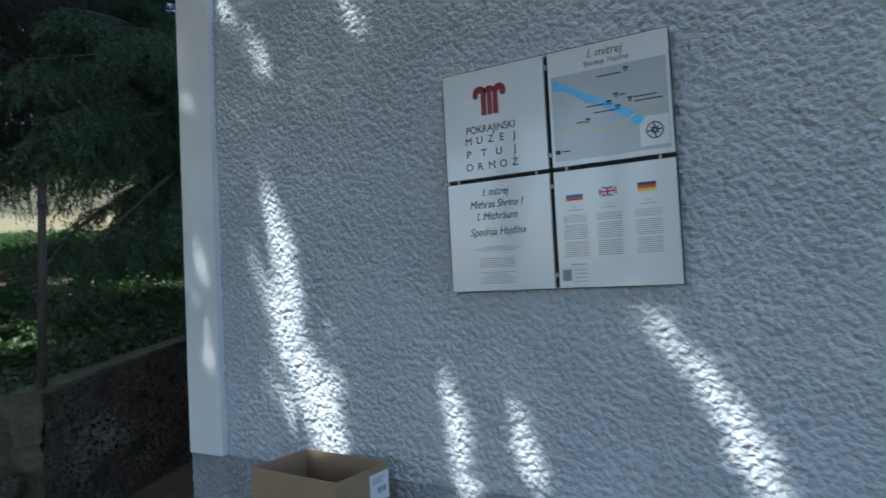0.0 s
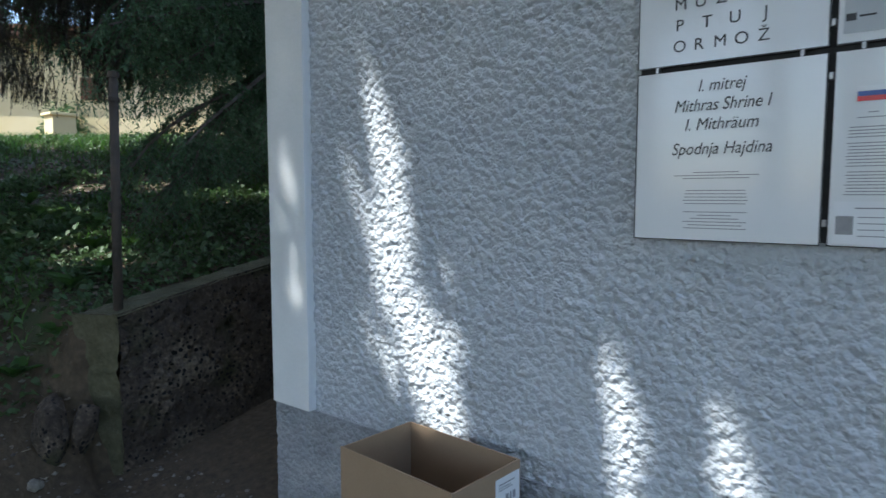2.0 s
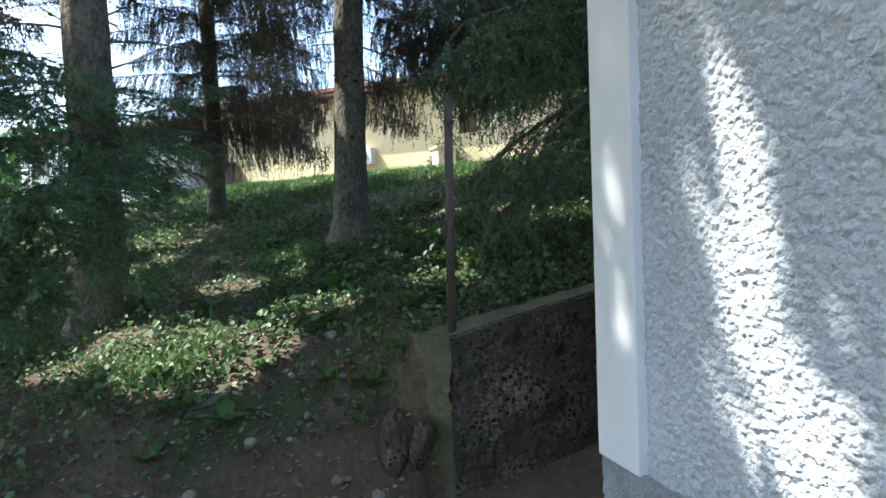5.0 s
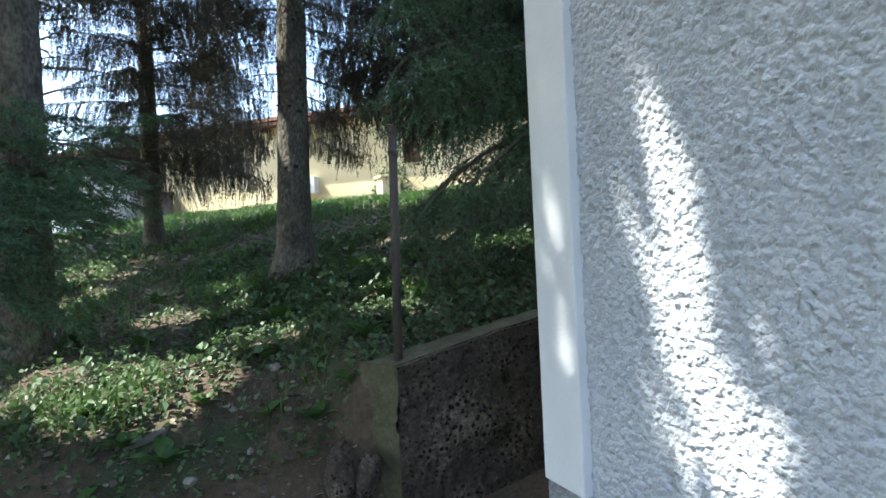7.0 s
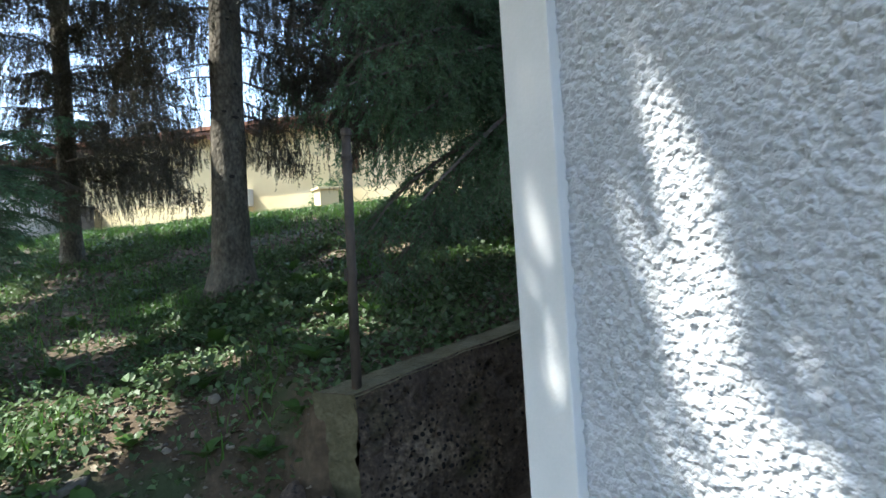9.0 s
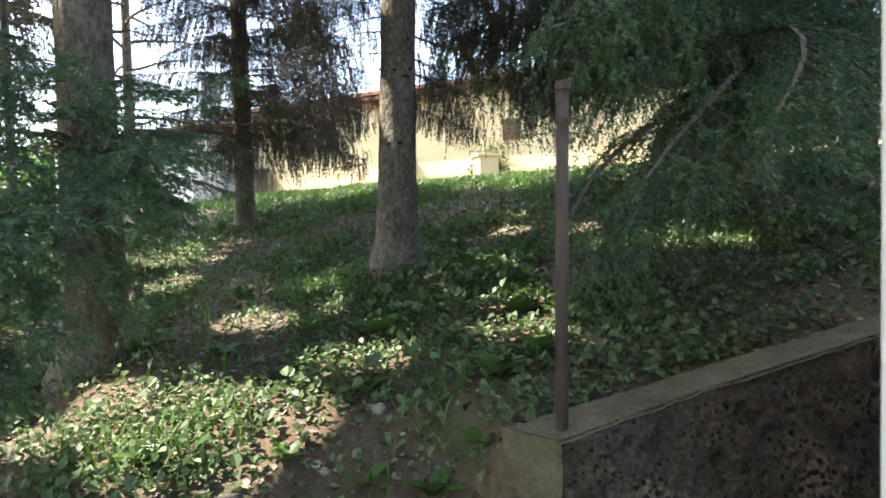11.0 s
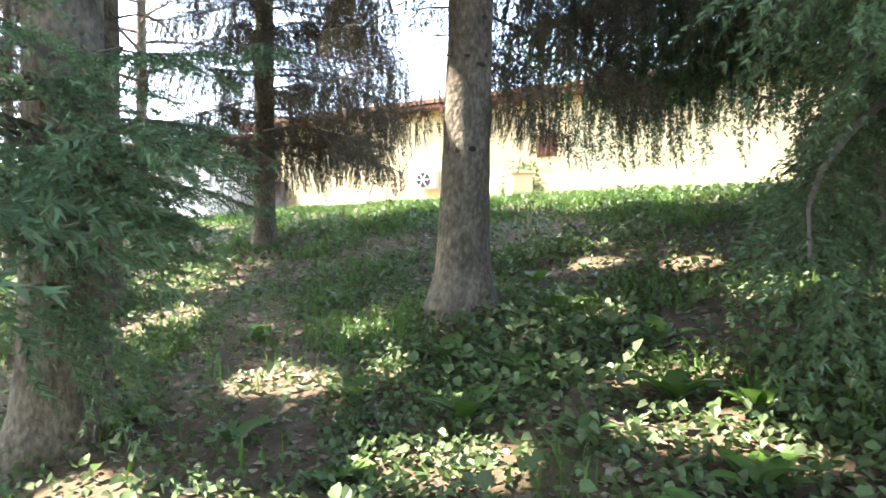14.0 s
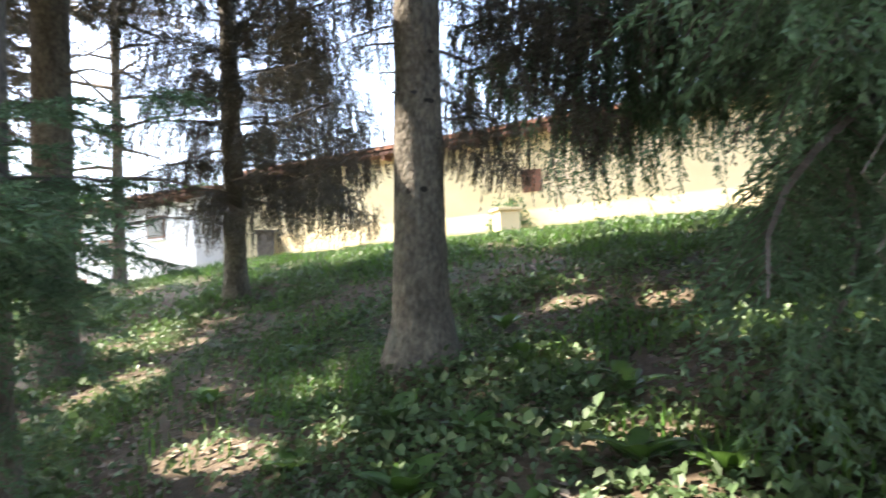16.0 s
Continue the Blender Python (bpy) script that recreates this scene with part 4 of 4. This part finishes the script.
# the thick spruce beside the path, with low green boughs over it
low = [(FINE, 1.0 + 0.4 * i, (-85, -60, -100)[i % 3] + R.normal(0, 5), R.uniform(1.8, 2.3), 3 + 0.9 * i) for i in range(3)]
low += [(FINE, 1.25 + 0.12 * i, (14, -28, 4, -12, 22, -20, 8)[i % 7] + R.normal(0, 4), R.uniform(1.6, 2.1), 6 + 0.7 * i) for i in range(3)]
low += [(FINE, 0.70 + 0.20 * i, (-4, -9, 2, -12, -6)[i % 5] + R.normal(0, 2), R.uniform(2.1, 2.6), -2 + 1.6 * i) for i in range(6)]
low += [(FINE, 1.05 + 0.17 * i, (43, 26, 52, 36, 60, 30, 46, 20)[i % 8] + R.normal(0, 3), R.uniform(1.15, 1.6), 4 + 1.2 * i) for i in range(5)]
low += [(FINE, 0.85 + 0.17 * i, (-2, 4, -6)[i] + R.normal(0, 2), R.uniform(2.3, 2.7), 3 + 1.5 * i) for i in range(3)]
low += [(FINE, 1.2 + 0.25 * i, (78, 66)[i] + R.normal(0, 3), R.uniform(0.9, 1.2), 1 + 1.2 * i) for i in range(2)]
low += [(FINE, 0.60 + 0.25 * i, (1, 6, 3)[i] + R.normal(0, 2), R.uniform(2.2, 2.4), 0) for i in range(3)]
t2 = spruce((-3.55, -2.27), 0.19, 15, 41, low + whorls(R, LOOSE, 3.7, 5.0, 0.45, 5, 2.2, 8) + whorls(R, COARSE, 5.0, 13, 0.65, 6, 2.5), "needle", "thick old spruce with low green boughs beside the path")
spruce((-6.95, -2.93), 0.20, 15, 51, whorls(R, FAR, 4.2, 6.2, 0.5, 5, 2.0, 6) + whorls(R, COARSE, 6.0, 13, 0.7, 6, 2.2), "needle_dark", "dark spruce with a thick rough trunk and high boughs",
       dead=[(1.0 + 0.3 * i, 70 * i, 0.9, 8) for i in range(7)])
spruce((-13.4, -3.75), 0.125, 11, 61, whorls(R, FAR, 5.5, 10, 0.8, 4, 1.5, 6), "needle_dark", "slender spruce with bare dead branches along its trunk",
       dead=[(0.9 + 0.19 * i, 137 * i, R.uniform(1.3, 2.6), R.uniform(0, 22)) for i in range(34)], thick=1.7)
# the spruce just past the crest, hung with long dark curtains
hung = [(HANG, 1.15 + 0.10 * i, 137.5 * i + R.normal(0, 10), R.uniform(1.3, 2.0), 2 + 0.25 * i) for i in range(46)]
hung += [(HANG, 1.35 + 0.28 * i, (75, 95, 60, 85, 70)[i % 5], R.uniform(1.7, 2.2), -2 + i) for i in range(8)]
hung += [(HANG, 1.25 + 0.22 * i, (0, 35, -30, 15, -15, 50)[i % 6] + R.normal(0, 5), R.uniform(0.9, 1.4), 4) for i in range(14)]
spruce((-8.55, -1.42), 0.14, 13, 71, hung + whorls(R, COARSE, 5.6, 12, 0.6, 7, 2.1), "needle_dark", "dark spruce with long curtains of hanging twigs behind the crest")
# the spruce beyond the retaining wall: long boughs that hang over the bank
rb = [(HANG, 1.55 + 0.085 * i, (200, 232, 215, 188, 246, 206, 226, 176, 240, 212, 196, 258)[i % 12] + R.normal(0, 5), R.uniform(2.0, 3.3), 4 + 0.40 * i) for i in range(40)]
rb += [(LOOSE, 0.55 + 0.105 * i, (312, 318, 330, 310, 322, 345, 314, 320, 5, 312, 338, 325, 315, 25, 50, 335)[i % 16] + R.normal(0, 4), R.uniform(1.9, 2.5), 1 + 0.4 * i) for i in range(32)]
rb += [(LONG, 0.75 + 0.16 * i, (304, 310, 307, 316, 306, 312, 305, 320)[i % 8] + R.normal(0, 2), R.uniform(3.7, 4.3), -5 + 0.8 * i) for i in range(11)]
spruce((-3.85, 3.2), 0.19, 15, 81, rb + whorls(R, COARSE, 4.5, 13, 0.7, 6, 2.5), "needle", "broad spruce behind the retaining wall with boughs sweeping the ground",
       dead=[(1.3 + 0.3 * i, 318 + 9 * i, 2.0, 2) for i in range(3)])
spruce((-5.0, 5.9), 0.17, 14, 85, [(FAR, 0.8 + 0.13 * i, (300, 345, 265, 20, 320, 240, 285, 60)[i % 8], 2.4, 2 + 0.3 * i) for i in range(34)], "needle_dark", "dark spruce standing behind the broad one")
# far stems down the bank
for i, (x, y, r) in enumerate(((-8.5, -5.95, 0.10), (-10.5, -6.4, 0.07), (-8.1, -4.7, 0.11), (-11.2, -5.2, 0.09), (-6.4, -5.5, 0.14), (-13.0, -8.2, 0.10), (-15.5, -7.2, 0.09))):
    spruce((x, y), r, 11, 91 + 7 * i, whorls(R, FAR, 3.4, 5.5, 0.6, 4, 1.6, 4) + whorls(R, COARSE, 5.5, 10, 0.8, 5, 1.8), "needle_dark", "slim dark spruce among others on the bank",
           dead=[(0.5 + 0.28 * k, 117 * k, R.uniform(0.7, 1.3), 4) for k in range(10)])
# the row across the path, whose crowns shade the house
R = np.random.default_rng(77)
for i, (x, y) in enumerate(((-0.35, -5.3), (1.7, -5.0), (4.0, -5.6), (0.5, -7.8), (-3.45, -6.6), (-4.4, -7.9), (2.8, -8.2), (6.3, -5.2))):
    spruce((x, y), 0.18, 15, 201 + 5 * i, whorls(R, COARSE, 5.0, 13.0, 0.42, 8, 3.0, 6), "needle", "tall dense spruce in the row opposite the house", group="spruces opposite the house")

# ---- the buildings past the bank ----
def facade_building(name, a, b, z0, z1, depth, wall, label, roof_label, openings=()):
    """A long low building with its front from a to b in the plan."""
    a, b = Vector((*a, 0)), Vector((*b, 0))
    L, yaw = (b - a).length, math.atan2(b.y - a.y, b.x - a.x)
    ob = thing(name, (a.x, a.y, z0), label, "building")
    ob.rotation_euler.z = yaw
    H = z1 - z0
    part("wall", new_box(0, L, 0, depth, 0, H, bevel=0.02), wall, ob)
    bm = bmesh.new()
    pts = [(-0.5, H - 0.02), (-0.5, H + 0.10), (depth / 2, H + 0.75), (depth + 0.5, H + 0.10), (depth + 0.5, H - 0.02), (depth / 2, H + 0.60)]
    r0, r1 = [bm.verts.new((-0.4, y, z)) for y, z in pts], [bm.verts.new((L + 0.4, y, z)) for y, z in pts]
    bm.faces.new(r0[::-1])
    bm.faces.new(r1)
    for i in range(6):
        bm.faces.new((r0[i], r0[(i + 1) % 6], r1[(i + 1) % 6], r1[i]))
    part("roof", bm, "tile", ob, roof_label)
    part("eaves_board", new_box(-0.4, L + 0.4, -0.47, -0.02, H - 0.16, H - 0.06), "wood", ob, "brown eaves board")
    k = 0
    while 0.3 + 0.75 * k < L:
        part("rafter_end", new_box(0.3 + 0.75 * k, 0.40 + 0.75 * k, -0.44, -0.003, H - 0.30, H - 0.165), "wood", ob)
        k += 1
    for kind, x, z, w, h in openings:
        if kind == "shutter":
            o = part("shutter", new_box(x - w / 2, x + w / 2, -0.05, -0.004, z, z + h, bevel=0.008), "wood", ob, "small brown wooden hatch")
            for i in range(4):
                part("slat", new_box(x - w / 2 + 0.04, x + w / 2 - 0.04, -0.065, -0.051, z + h * (0.12 + 0.22 * i), z + h * (0.24 + 0.22 * i)), "wood", o)
        else:
            o = part("window", new_box(x - w / 2, x + w / 2, -0.04, -0.004, z, z + h, bevel=0.006), "wood", ob, "small window with a brown frame")
            part("pane", new_box(x - w / 2 + 0.07, x + w / 2 - 0.07, -0.048, -0.041, z + 0.07, z + h - 0.07), "glass", o)
            part("sill", new_box(x - w / 2 - 0.05, x + w / 2 + 0.05, -0.12, -0.004, z - 0.06, z - 0.002), "grey_box", o)
    return ob


HA, HB = (-23.6, -1.9), (-9.5, 12.6)
cream_house = facade_building("cream_building", HA, HB, 1.9, 6.0, 6.0, "cream", "long low cream plastered building with a tiled roof", "red-brown tiled roof", [("shutter", 10.9, 2.35, 0.55, 0.60)])
fan = part("fan_unit", new_box(6.95, 7.55, -0.32, -0.004, 1.60, 2.15, bevel=0.02), "grey_box", cream_house, "grey fan unit on the wall")
bm = bmesh.new()
bmesh.ops.create_cone(bm, cap_ends=True, segments=24, radius1=0.22, radius2=0.22, depth=0.03, matrix=Matrix.Translation((7.18, -0.34, 1.87)) @ Matrix.Rotation(radians(90), 4, "X"))
part("fan_grille", bm, "dark", fan, "dark round fan opening")
for k in range(3):
    bm = new_box(6.97, 7.39, -0.372, -0.36, 1.855, 1.885)
    bmesh.ops.rotate(bm, verts=bm.verts, cent=(7.18, -0.36, 1.87), matrix=Matrix.Rotation(radians(60 * k), 3, "Y"))
    part("grille_bar", bm, "grey_box", fan)
white_house = facade_building("white_house", (-27.5, -9.0), (-22.6, -3.4), 1.5, 5.3, 6.0, "white_wall", "white plastered house with a tiled roof past the bank", "brown tiled roof", [("window", 3.0, 1.85, 0.6, 0.7), ("window", 1.2, 2.4, 0.9, 0.8), ("window", 5.6, 2.4, 0.9, 0.8), ("window", 1.6, 0.5, 0.6, 0.7)])

# pillar and bush in front of the cream building
for x, y, top, mat, words in ((-15.5, 4.9, 3.75, "cream", "pale yellow square garden pillar by the building"), (-22.3, -1.15, 3.95, "rubble", "weathered grey stone pillar at the building's corner")):
    pil = thing("garden_pillar", (x, y, ground_at(x, y)), words, "pillar")
    ph = top - pil.location.z
    part("shaft", new_box(-0.28, 0.28, -0.28, 0.28, -0.1, ph - 0.08, bevel=0.02), mat, pil)
    part("cap", new_box(-0.34, 0.34, -0.34, 0.34, ph - 0.078, ph, bevel=0.02), mat, pil)


def shrub(at, size, seed, label, mat="cover", n=1500, leaf=0.06):
    rng = np.random.default_rng(seed)
    d = rng.normal(0, 1, (n, 3))
    d /= np.linalg.norm(d, axis=1)[:, None]
    k = rng.uniform(0.55, 1.0, n)[:, None] * (0.75 + 0.5 * value_noise(d[:, 0] * 2 + 9, d[:, 1] * 2 + 9 + d[:, 2], 0.7, seed))[:, None]
    c = d * k * np.array(size) + np.array([0, 0, size[2]])
    u, w = rng.normal(0, 1, (n, 3)), rng.normal(0, 1, (n, 3))
    u /= np.linalg.norm(u, axis=1)[:, None]
    w = np.cross(u, w)
    w /= np.linalg.norm(w, axis=1)[:, None]
    L = leaf * rng.uniform(0.7, 1.4, n)[:, None]
    V = np.stack([c - u * L, c + w * L * 0.5, c + u * L, c - w * L * 0.5], 1).reshape(-1, 3)
    ob = thing("bush", (at[0], at[1], ground_at(*at)), label, "bush")
    raw("foliage", V, np.arange(4 * n).reshape(-1, 4), [mat], ob)
    bm = bmesh.new()
    for i in range(6):
        a = i * 1.05
        tube(bm, [Vector((0, 0, -0.1)), Vector((0.2 * size[0] * math.cos(a), 0.2 * size[1] * math.sin(a), size[2] * 0.6)), Vector((0.5 * size[0] * math.cos(a), 0.5 * size[1] * math.sin(a), size[2] * 1.3))], 0.02, 0.006)
    part("stems", bm, "twig", ob)
    return ob


shrub((-16.3, 5.3), (0.6, 0.6, 0.95), 7, "rounded grey-green bush by the garden pillar")
for i, (x, y, sx, sz) in enumerate(((-30, -16, 4, 2.4), (-38, -10, 5, 3.2), (-34, -22, 5, 2.2), (-26, -22, 4, 1.8), (-44, -18, 6, 3.0), (-30, -30, 5, 2.2), (-46, -4, 5, 4.2), (-40, -30, 6, 2.6))):
    shrub((x, y), (sx, sx, sz), 60 + i, "sunlit green tree clump in the distance", "grass", 2600, 0.30)
lawn = tagged(mesh_object("lawn", new_box(-60, -17, -60, -9.5, ground_at(-20, -12) - 0.4, ground_at(-20, -12) + 0.05), "lawn", label="bright open lawn past the trees"), category="lawn", kind="structure")

# ---- ground cover ----
def leaf_field(name, n, region, size, mat, label, seed, lift=0.05, keep=None, fold=0.3, flat=0.55):
    """Loose leaves over the bank, each folded along its middle."""
    rng = np.random.default_rng(seed)
    x, y = rng.uniform(region[0], region[1], n), rng.uniform(region[2], region[3], n)
    if keep is not None:
        ok = rng.random(n) < keep(x, y)
        x, y = x[ok], y[ok]
    n = len(x)
    z = height(x, y) + lift * rng.random(n) ** 1.3
    a, t1_, t2_ = rng.uniform(0, 6.283, n), rng.normal(0, flat, n), rng.normal(0, flat, n)
    u = np.stack([np.cos(a), np.sin(a), t1_], 1)
    w = np.stack([-np.sin(a), np.cos(a), t2_], 1)
    u /= np.linalg.norm(u, axis=1)[:, None]
    w /= np.linalg.norm(w, axis=1)[:, None]
    L = size * rng.uniform(0.5, 1.35, n)[:, None]
    c = np.stack([x, y, z], 1)
    up = np.array([0, 0, 1.0]) * fold * L
    V = np.stack([c - u * L * 0.46, c - u * L * 0.26 + w * L * 0.36 + up, c + u * L * 0.20 + w * L * 0.44 + up, c + u * L * 0.55, c + u * L * 0.20 - w * L * 0.44 + up, c - u * L * 0.26 - w * L * 0.36 + up], 1).reshape(-1, 3)
    base = np.arange(n)[:, None] * 6
    F = np.concatenate([base + np.array([[0, 3, 2, 1]]), base + np.array([[0, 5, 4, 3]])])
    ob = raw(name, V, F, [mat])
    return tagged(ob, label, "ground cover", kind="stuff")


def on_bank(x, y):
    d = step(0.95, 1.6, -x + 0.25 * (value_noise(x, y, 0.6, 70) - 0.5)) + 0.8 * step(-0.5, -0.2, y) * step(1.17, 1.22, -x)
    patch = 0.14 + 0.86 * step(0.30, 0.55, value_noise(x, y, 0.75, 71)) * (0.5 + 0.5 * step(0.3, 0.6, value_noise(x, y, 0.25, 72)))
    patch = np.maximum(patch, 0.85 * np.exp(-((x + 2.2) ** 2 + (y + 1.75) ** 2) / 0.35))
    patch = np.maximum(patch, 0.8 * np.exp(-((x + 2.0) ** 2 + (y - 0.1) ** 2) / 0.5))
    patch = patch * (1 - 0.35 * step(3.8, 5.2, -x))
    return np.clip(d, 0, 1) * patch * (1 - step(1.19, 1.15, -x) * (y > -0.45)) * (((x + 4.15) ** 2 + (y + 0.14) ** 2) > 0.06)


leaf_field("ivy_cover", 78000, (-7.5, -1.2, -4.0, 3.0), 0.036, "cover", "low dark green ivy and weeds carpeting the bank", 1, 0.07, on_bank)
leaf_field("ivy_cover", 30000, (-7.5, -1.2, -4.0, 3.0), 0.050, "cover", "taller loose leaves standing over the low weeds", 21, 0.15, lambda x, y: on_bank(x, y) * step(0.40, 0.62, value_noise(x, y, 0.45, 78)), 0.22, 0.7)
leaf_field("ivy_cover", 36000, (-13, -7.5, -6.0, 6.0), 0.065, "cover", "low green weeds on the upper bank", 2, 0.10, on_bank)
leaf_field("ivy_cover", 26000, (-9, -1.2, 3.0, 9.0), 0.085, "cover", "green weeds behind the retaining wall", 13, 0.1, on_bank)
leaf_field("ivy_cover", 26000, (-22, -4.5, -12, -4.0), 0.13, "cover", "green weeds under the far trees", 12, 0.12, lambda x, y: 0.5 + 0 * x)
leaf_field("leaf_litter", 9000, (-7.5, -0.9, -4.0, 3.0), 0.040, "litter", "dry brown fallen leaves on the soil", 3, 0.012, lambda x, y: 0.9 * (1 - step(1.19, 1.15, -x) * (y > -0.45)), 0.12, 0.25)


def grass(name, n, region, tall, label, seed, keep):
    rng = np.random.default_rng(seed)
    x, y = rng.uniform(region[0], region[1], n), rng.uniform(region[2], region[3], n)
    ok = rng.random(n) < keep(x, y)
    x, y = x[ok], y[ok]
    n = len(x)
    c = np.stack([x, y, height(x, y) - 0.01], 1)
    a = rng.uniform(0, 6.283, n)
    h = tall * rng.uniform(0.4, 1.3, n)
    lean = h * rng.uniform(0.1, 0.7, n)
    b = rng.uniform(0, 6.283, n)
    w = np.stack([np.cos(a), np.sin(a), 0 * a], 1) * 0.006
    mid = c + np.stack([lean * 0.35 * np.cos(b), lean * 0.35 * np.sin(b), h * 0.6], 1)
    tip = c + np.stack([lean * np.cos(b), lean * np.sin(b), h], 1)
    V = np.stack([c - w, c + w, mid + w * 0.7, mid - w * 0.7, tip], 1).reshape(-1, 3)
    k = np.arange(n)[:, None] * 5
    F = np.concatenate([k + np.array([[0, 1, 2]]), k + np.array([[0, 2, 3]]), k + np.array([[3, 2, 4]])])
    return tagged(raw(name, V, F, ["grass"]), label, "grass", kind="stuff")


crest = lambda x, y: step(1.9, 2.35, height(x, y)) * (0.35 + 0.65 * step(0.35, 0.6, value_noise(x, y, 0.8, 75)))
grass("crest_grass", 60000, (-13, -4, -4.5, 6.5), 0.16, "bright green grass along the crest of the bank", 5, crest)
grass("bank_grass", 46000, (-11, -1.4, -4.0, 3.5), 0.13, "thin grass tufts scattered over the bank", 6, lambda x, y: on_bank(x, y) * (0.25 * step(3.0, 5.0, -x) + step(0.48, 0.66, value_noise(x, y, 0.5, 76))))


def weed(at, seed, n=7, size=0.16):
    """A broad-leaved weed: a rosette of long folded leaves on stalks."""
    rng = np.random.default_rng(seed)
    ob = thing("weed_plant", (at[0], at[1], ground_at(*at)), "broad-leaved green weed growing on the bank", "plant", "weeds on the bank")
    for i in range(n):
        bm = bmesh.new()
        a, el, L = 6.283 * i / n + rng.normal(0, 0.3), rng.uniform(0.5, 1.2), size * rng.uniform(0.7, 1.25)
        rows = []
        for k in range(7):
            s = k / 6
            r, zz = L * s * math.cos(el * (1 - 0.5 * s)), L * s * math.sin(el) * (1 - 0.35 * s)
            w = 0.26 * L * math.sin(math.pi * min(1, s * 0.93 + 0.05)) ** 0.8
            rows.append([bm.verts.new((r * math.cos(a) - q * w * math.sin(a), r * math.sin(a) + q * w * math.cos(a), zz + abs(q) * w * 0.35)) for q in (-1, 0, 1)])
        for p_, q_ in zip(rows, rows[1:]):
            for k in (0, 1):
                bm.faces.new((p_[k], p_[k + 1], q_[k + 1], q_[k]))
        part("leaf", bm, "weed", ob, smooth=True)
    return ob


rng = random.Random(3)
for i, (x, y, s) in enumerate(((-2.05, -0.75, 0.17), (-2.25, -0.25, 0.16), (-2.75, -0.55, 0.24), (-3.4, -0.45, 0.26), (-3.75, 0.35, 0.26), (-2.35, 0.2, 0.24), (-2.1, 0.35, 0.2), (-1.6, -1.55, 0.15), (-1.75, -1.15, 0.13), (-3.1, -1.5, 0.2),
                                (-1.72, 0.02, 0.22), (-1.38, -0.60, 0.16), (-1.5, -0.85, 0.14), (-1.42, -1.35, 0.2), (-1.3, -0.42, 0.14), (-1.62, -0.22, 0.18), (-2.9, 0.5, 0.2), (-3.3, -0.95, 0.2), (-4.4, 0.5, 0.2), (-2.55, -1.1, 0.18), (-5.2, -0.8, 0.22), (-3.0, -0.15, 0.2), (-2.0, -1.75, 0.16), (-4.7, -1.4, 0.2), (-1.35, -1.75, 0.14), (-3.6, -2.0, 0.2))):
    weed((x, y), 300 + i, 6 + i % 4, s * 0.8)

# ---- stones, sticks and grit ----
for i, (x, y, r) in enumerate(((-1.79, -0.40, 0.030), (-1.88, -0.72, 0.055), (-1.83, -0.62, 0.035), (-1.98, -0.30, 0.050), (-1.35, -0.95, 0.035), (-1.30, -1.25, 0.05), (-1.05, -0.85, 0.045), (-0.95, -0.67, 0.055), (-1.15, -1.55, 0.05), (-1.5, -0.72, 0.03),
                               (-0.8, -0.95, 0.04), (-1.62, -1.0, 0.03), (-0.75, -0.55, 0.035), (-1.0, -1.75, 0.045))):
    boulder("stone", (x, y), (r * 0.8, r * 0.65, r * 0.55), "stone", "small pale stone lying on the soil", "stone", 40 + i, "stones on the soil", 0.35)
slab = boulder("flat_slab", (-1.62, -1.45), (0.16, 0.06, 0.022), "rubble", "flat grey slab half sunk in the soil", "stone", 77, squash=0.5)
for i, (x, y, a, L) in enumerate(((-3.2, -0.95, 20, 0.5), (-4.6, -0.55, 60, 0.4), (-2.9, -0.9, -15, 0.45), (-5.0, 0.35, 80, 0.35), (-3.7, 0.7, 10, 0.5), (-2.2, -0.05, 40, 0.35), (-4.55, -0.45, 120, 0.3))):
    bm = bmesh.new()
    d = Vector((math.cos(radians(a)), math.sin(radians(a)), 0))
    pts = []
    for k in range(5):
        q = Vector((x, y, 0)) + d * L * (k / 4 - 0.5) + Vector((0.012 * math.sin(k * 2 + i), 0.012 * math.cos(k * 3), 0))
        pts.append(Vector((q.x, q.y, ground_at(q.x, q.y) + 0.03)))
    tube(bm, pts, 0.007, 0.003)
    tagged(mesh_object("fallen_stick", bm, "twig"), "thin dry stick lying among the weeds", "stick", "fallen sticks")


def grit(n, seed):
    rng = np.random.default_rng(seed)
    x, y = rng.uniform(-2.2, 3.5, n), rng.uniform(-3, 0.0, n)
    r = 0.004 + 0.016 * rng.random(n) ** 3
    c = np.stack([x, y, height(x, y) + r * 0.3], 1)
    dirs = np.array([[1, 0, 0], [-1, 0, 0], [0, 1, 0], [0, -1, 0], [0, 0, 0.7], [0, 0, -0.7]], float)
    V = (c[:, None, :] + dirs[None] * r[:, None, None] * rng.uniform(0.6, 1.3, (n, 6, 1))).reshape(-1, 3)
    f = np.array([[0, 2, 4], [2, 1, 4], [1, 3, 4], [3, 0, 4], [2, 0, 5], [1, 2, 5], [3, 1, 5], [0, 3, 5]])
    F = (np.arange(n)[:, None, None] * 6 + f[None]).reshape(-1, 3)
    return tagged(raw("grit", V, F, ["grit"]), "loose grit and pebbles on the trodden soil", "gravel", kind="stuff")


grit(6000, 8)
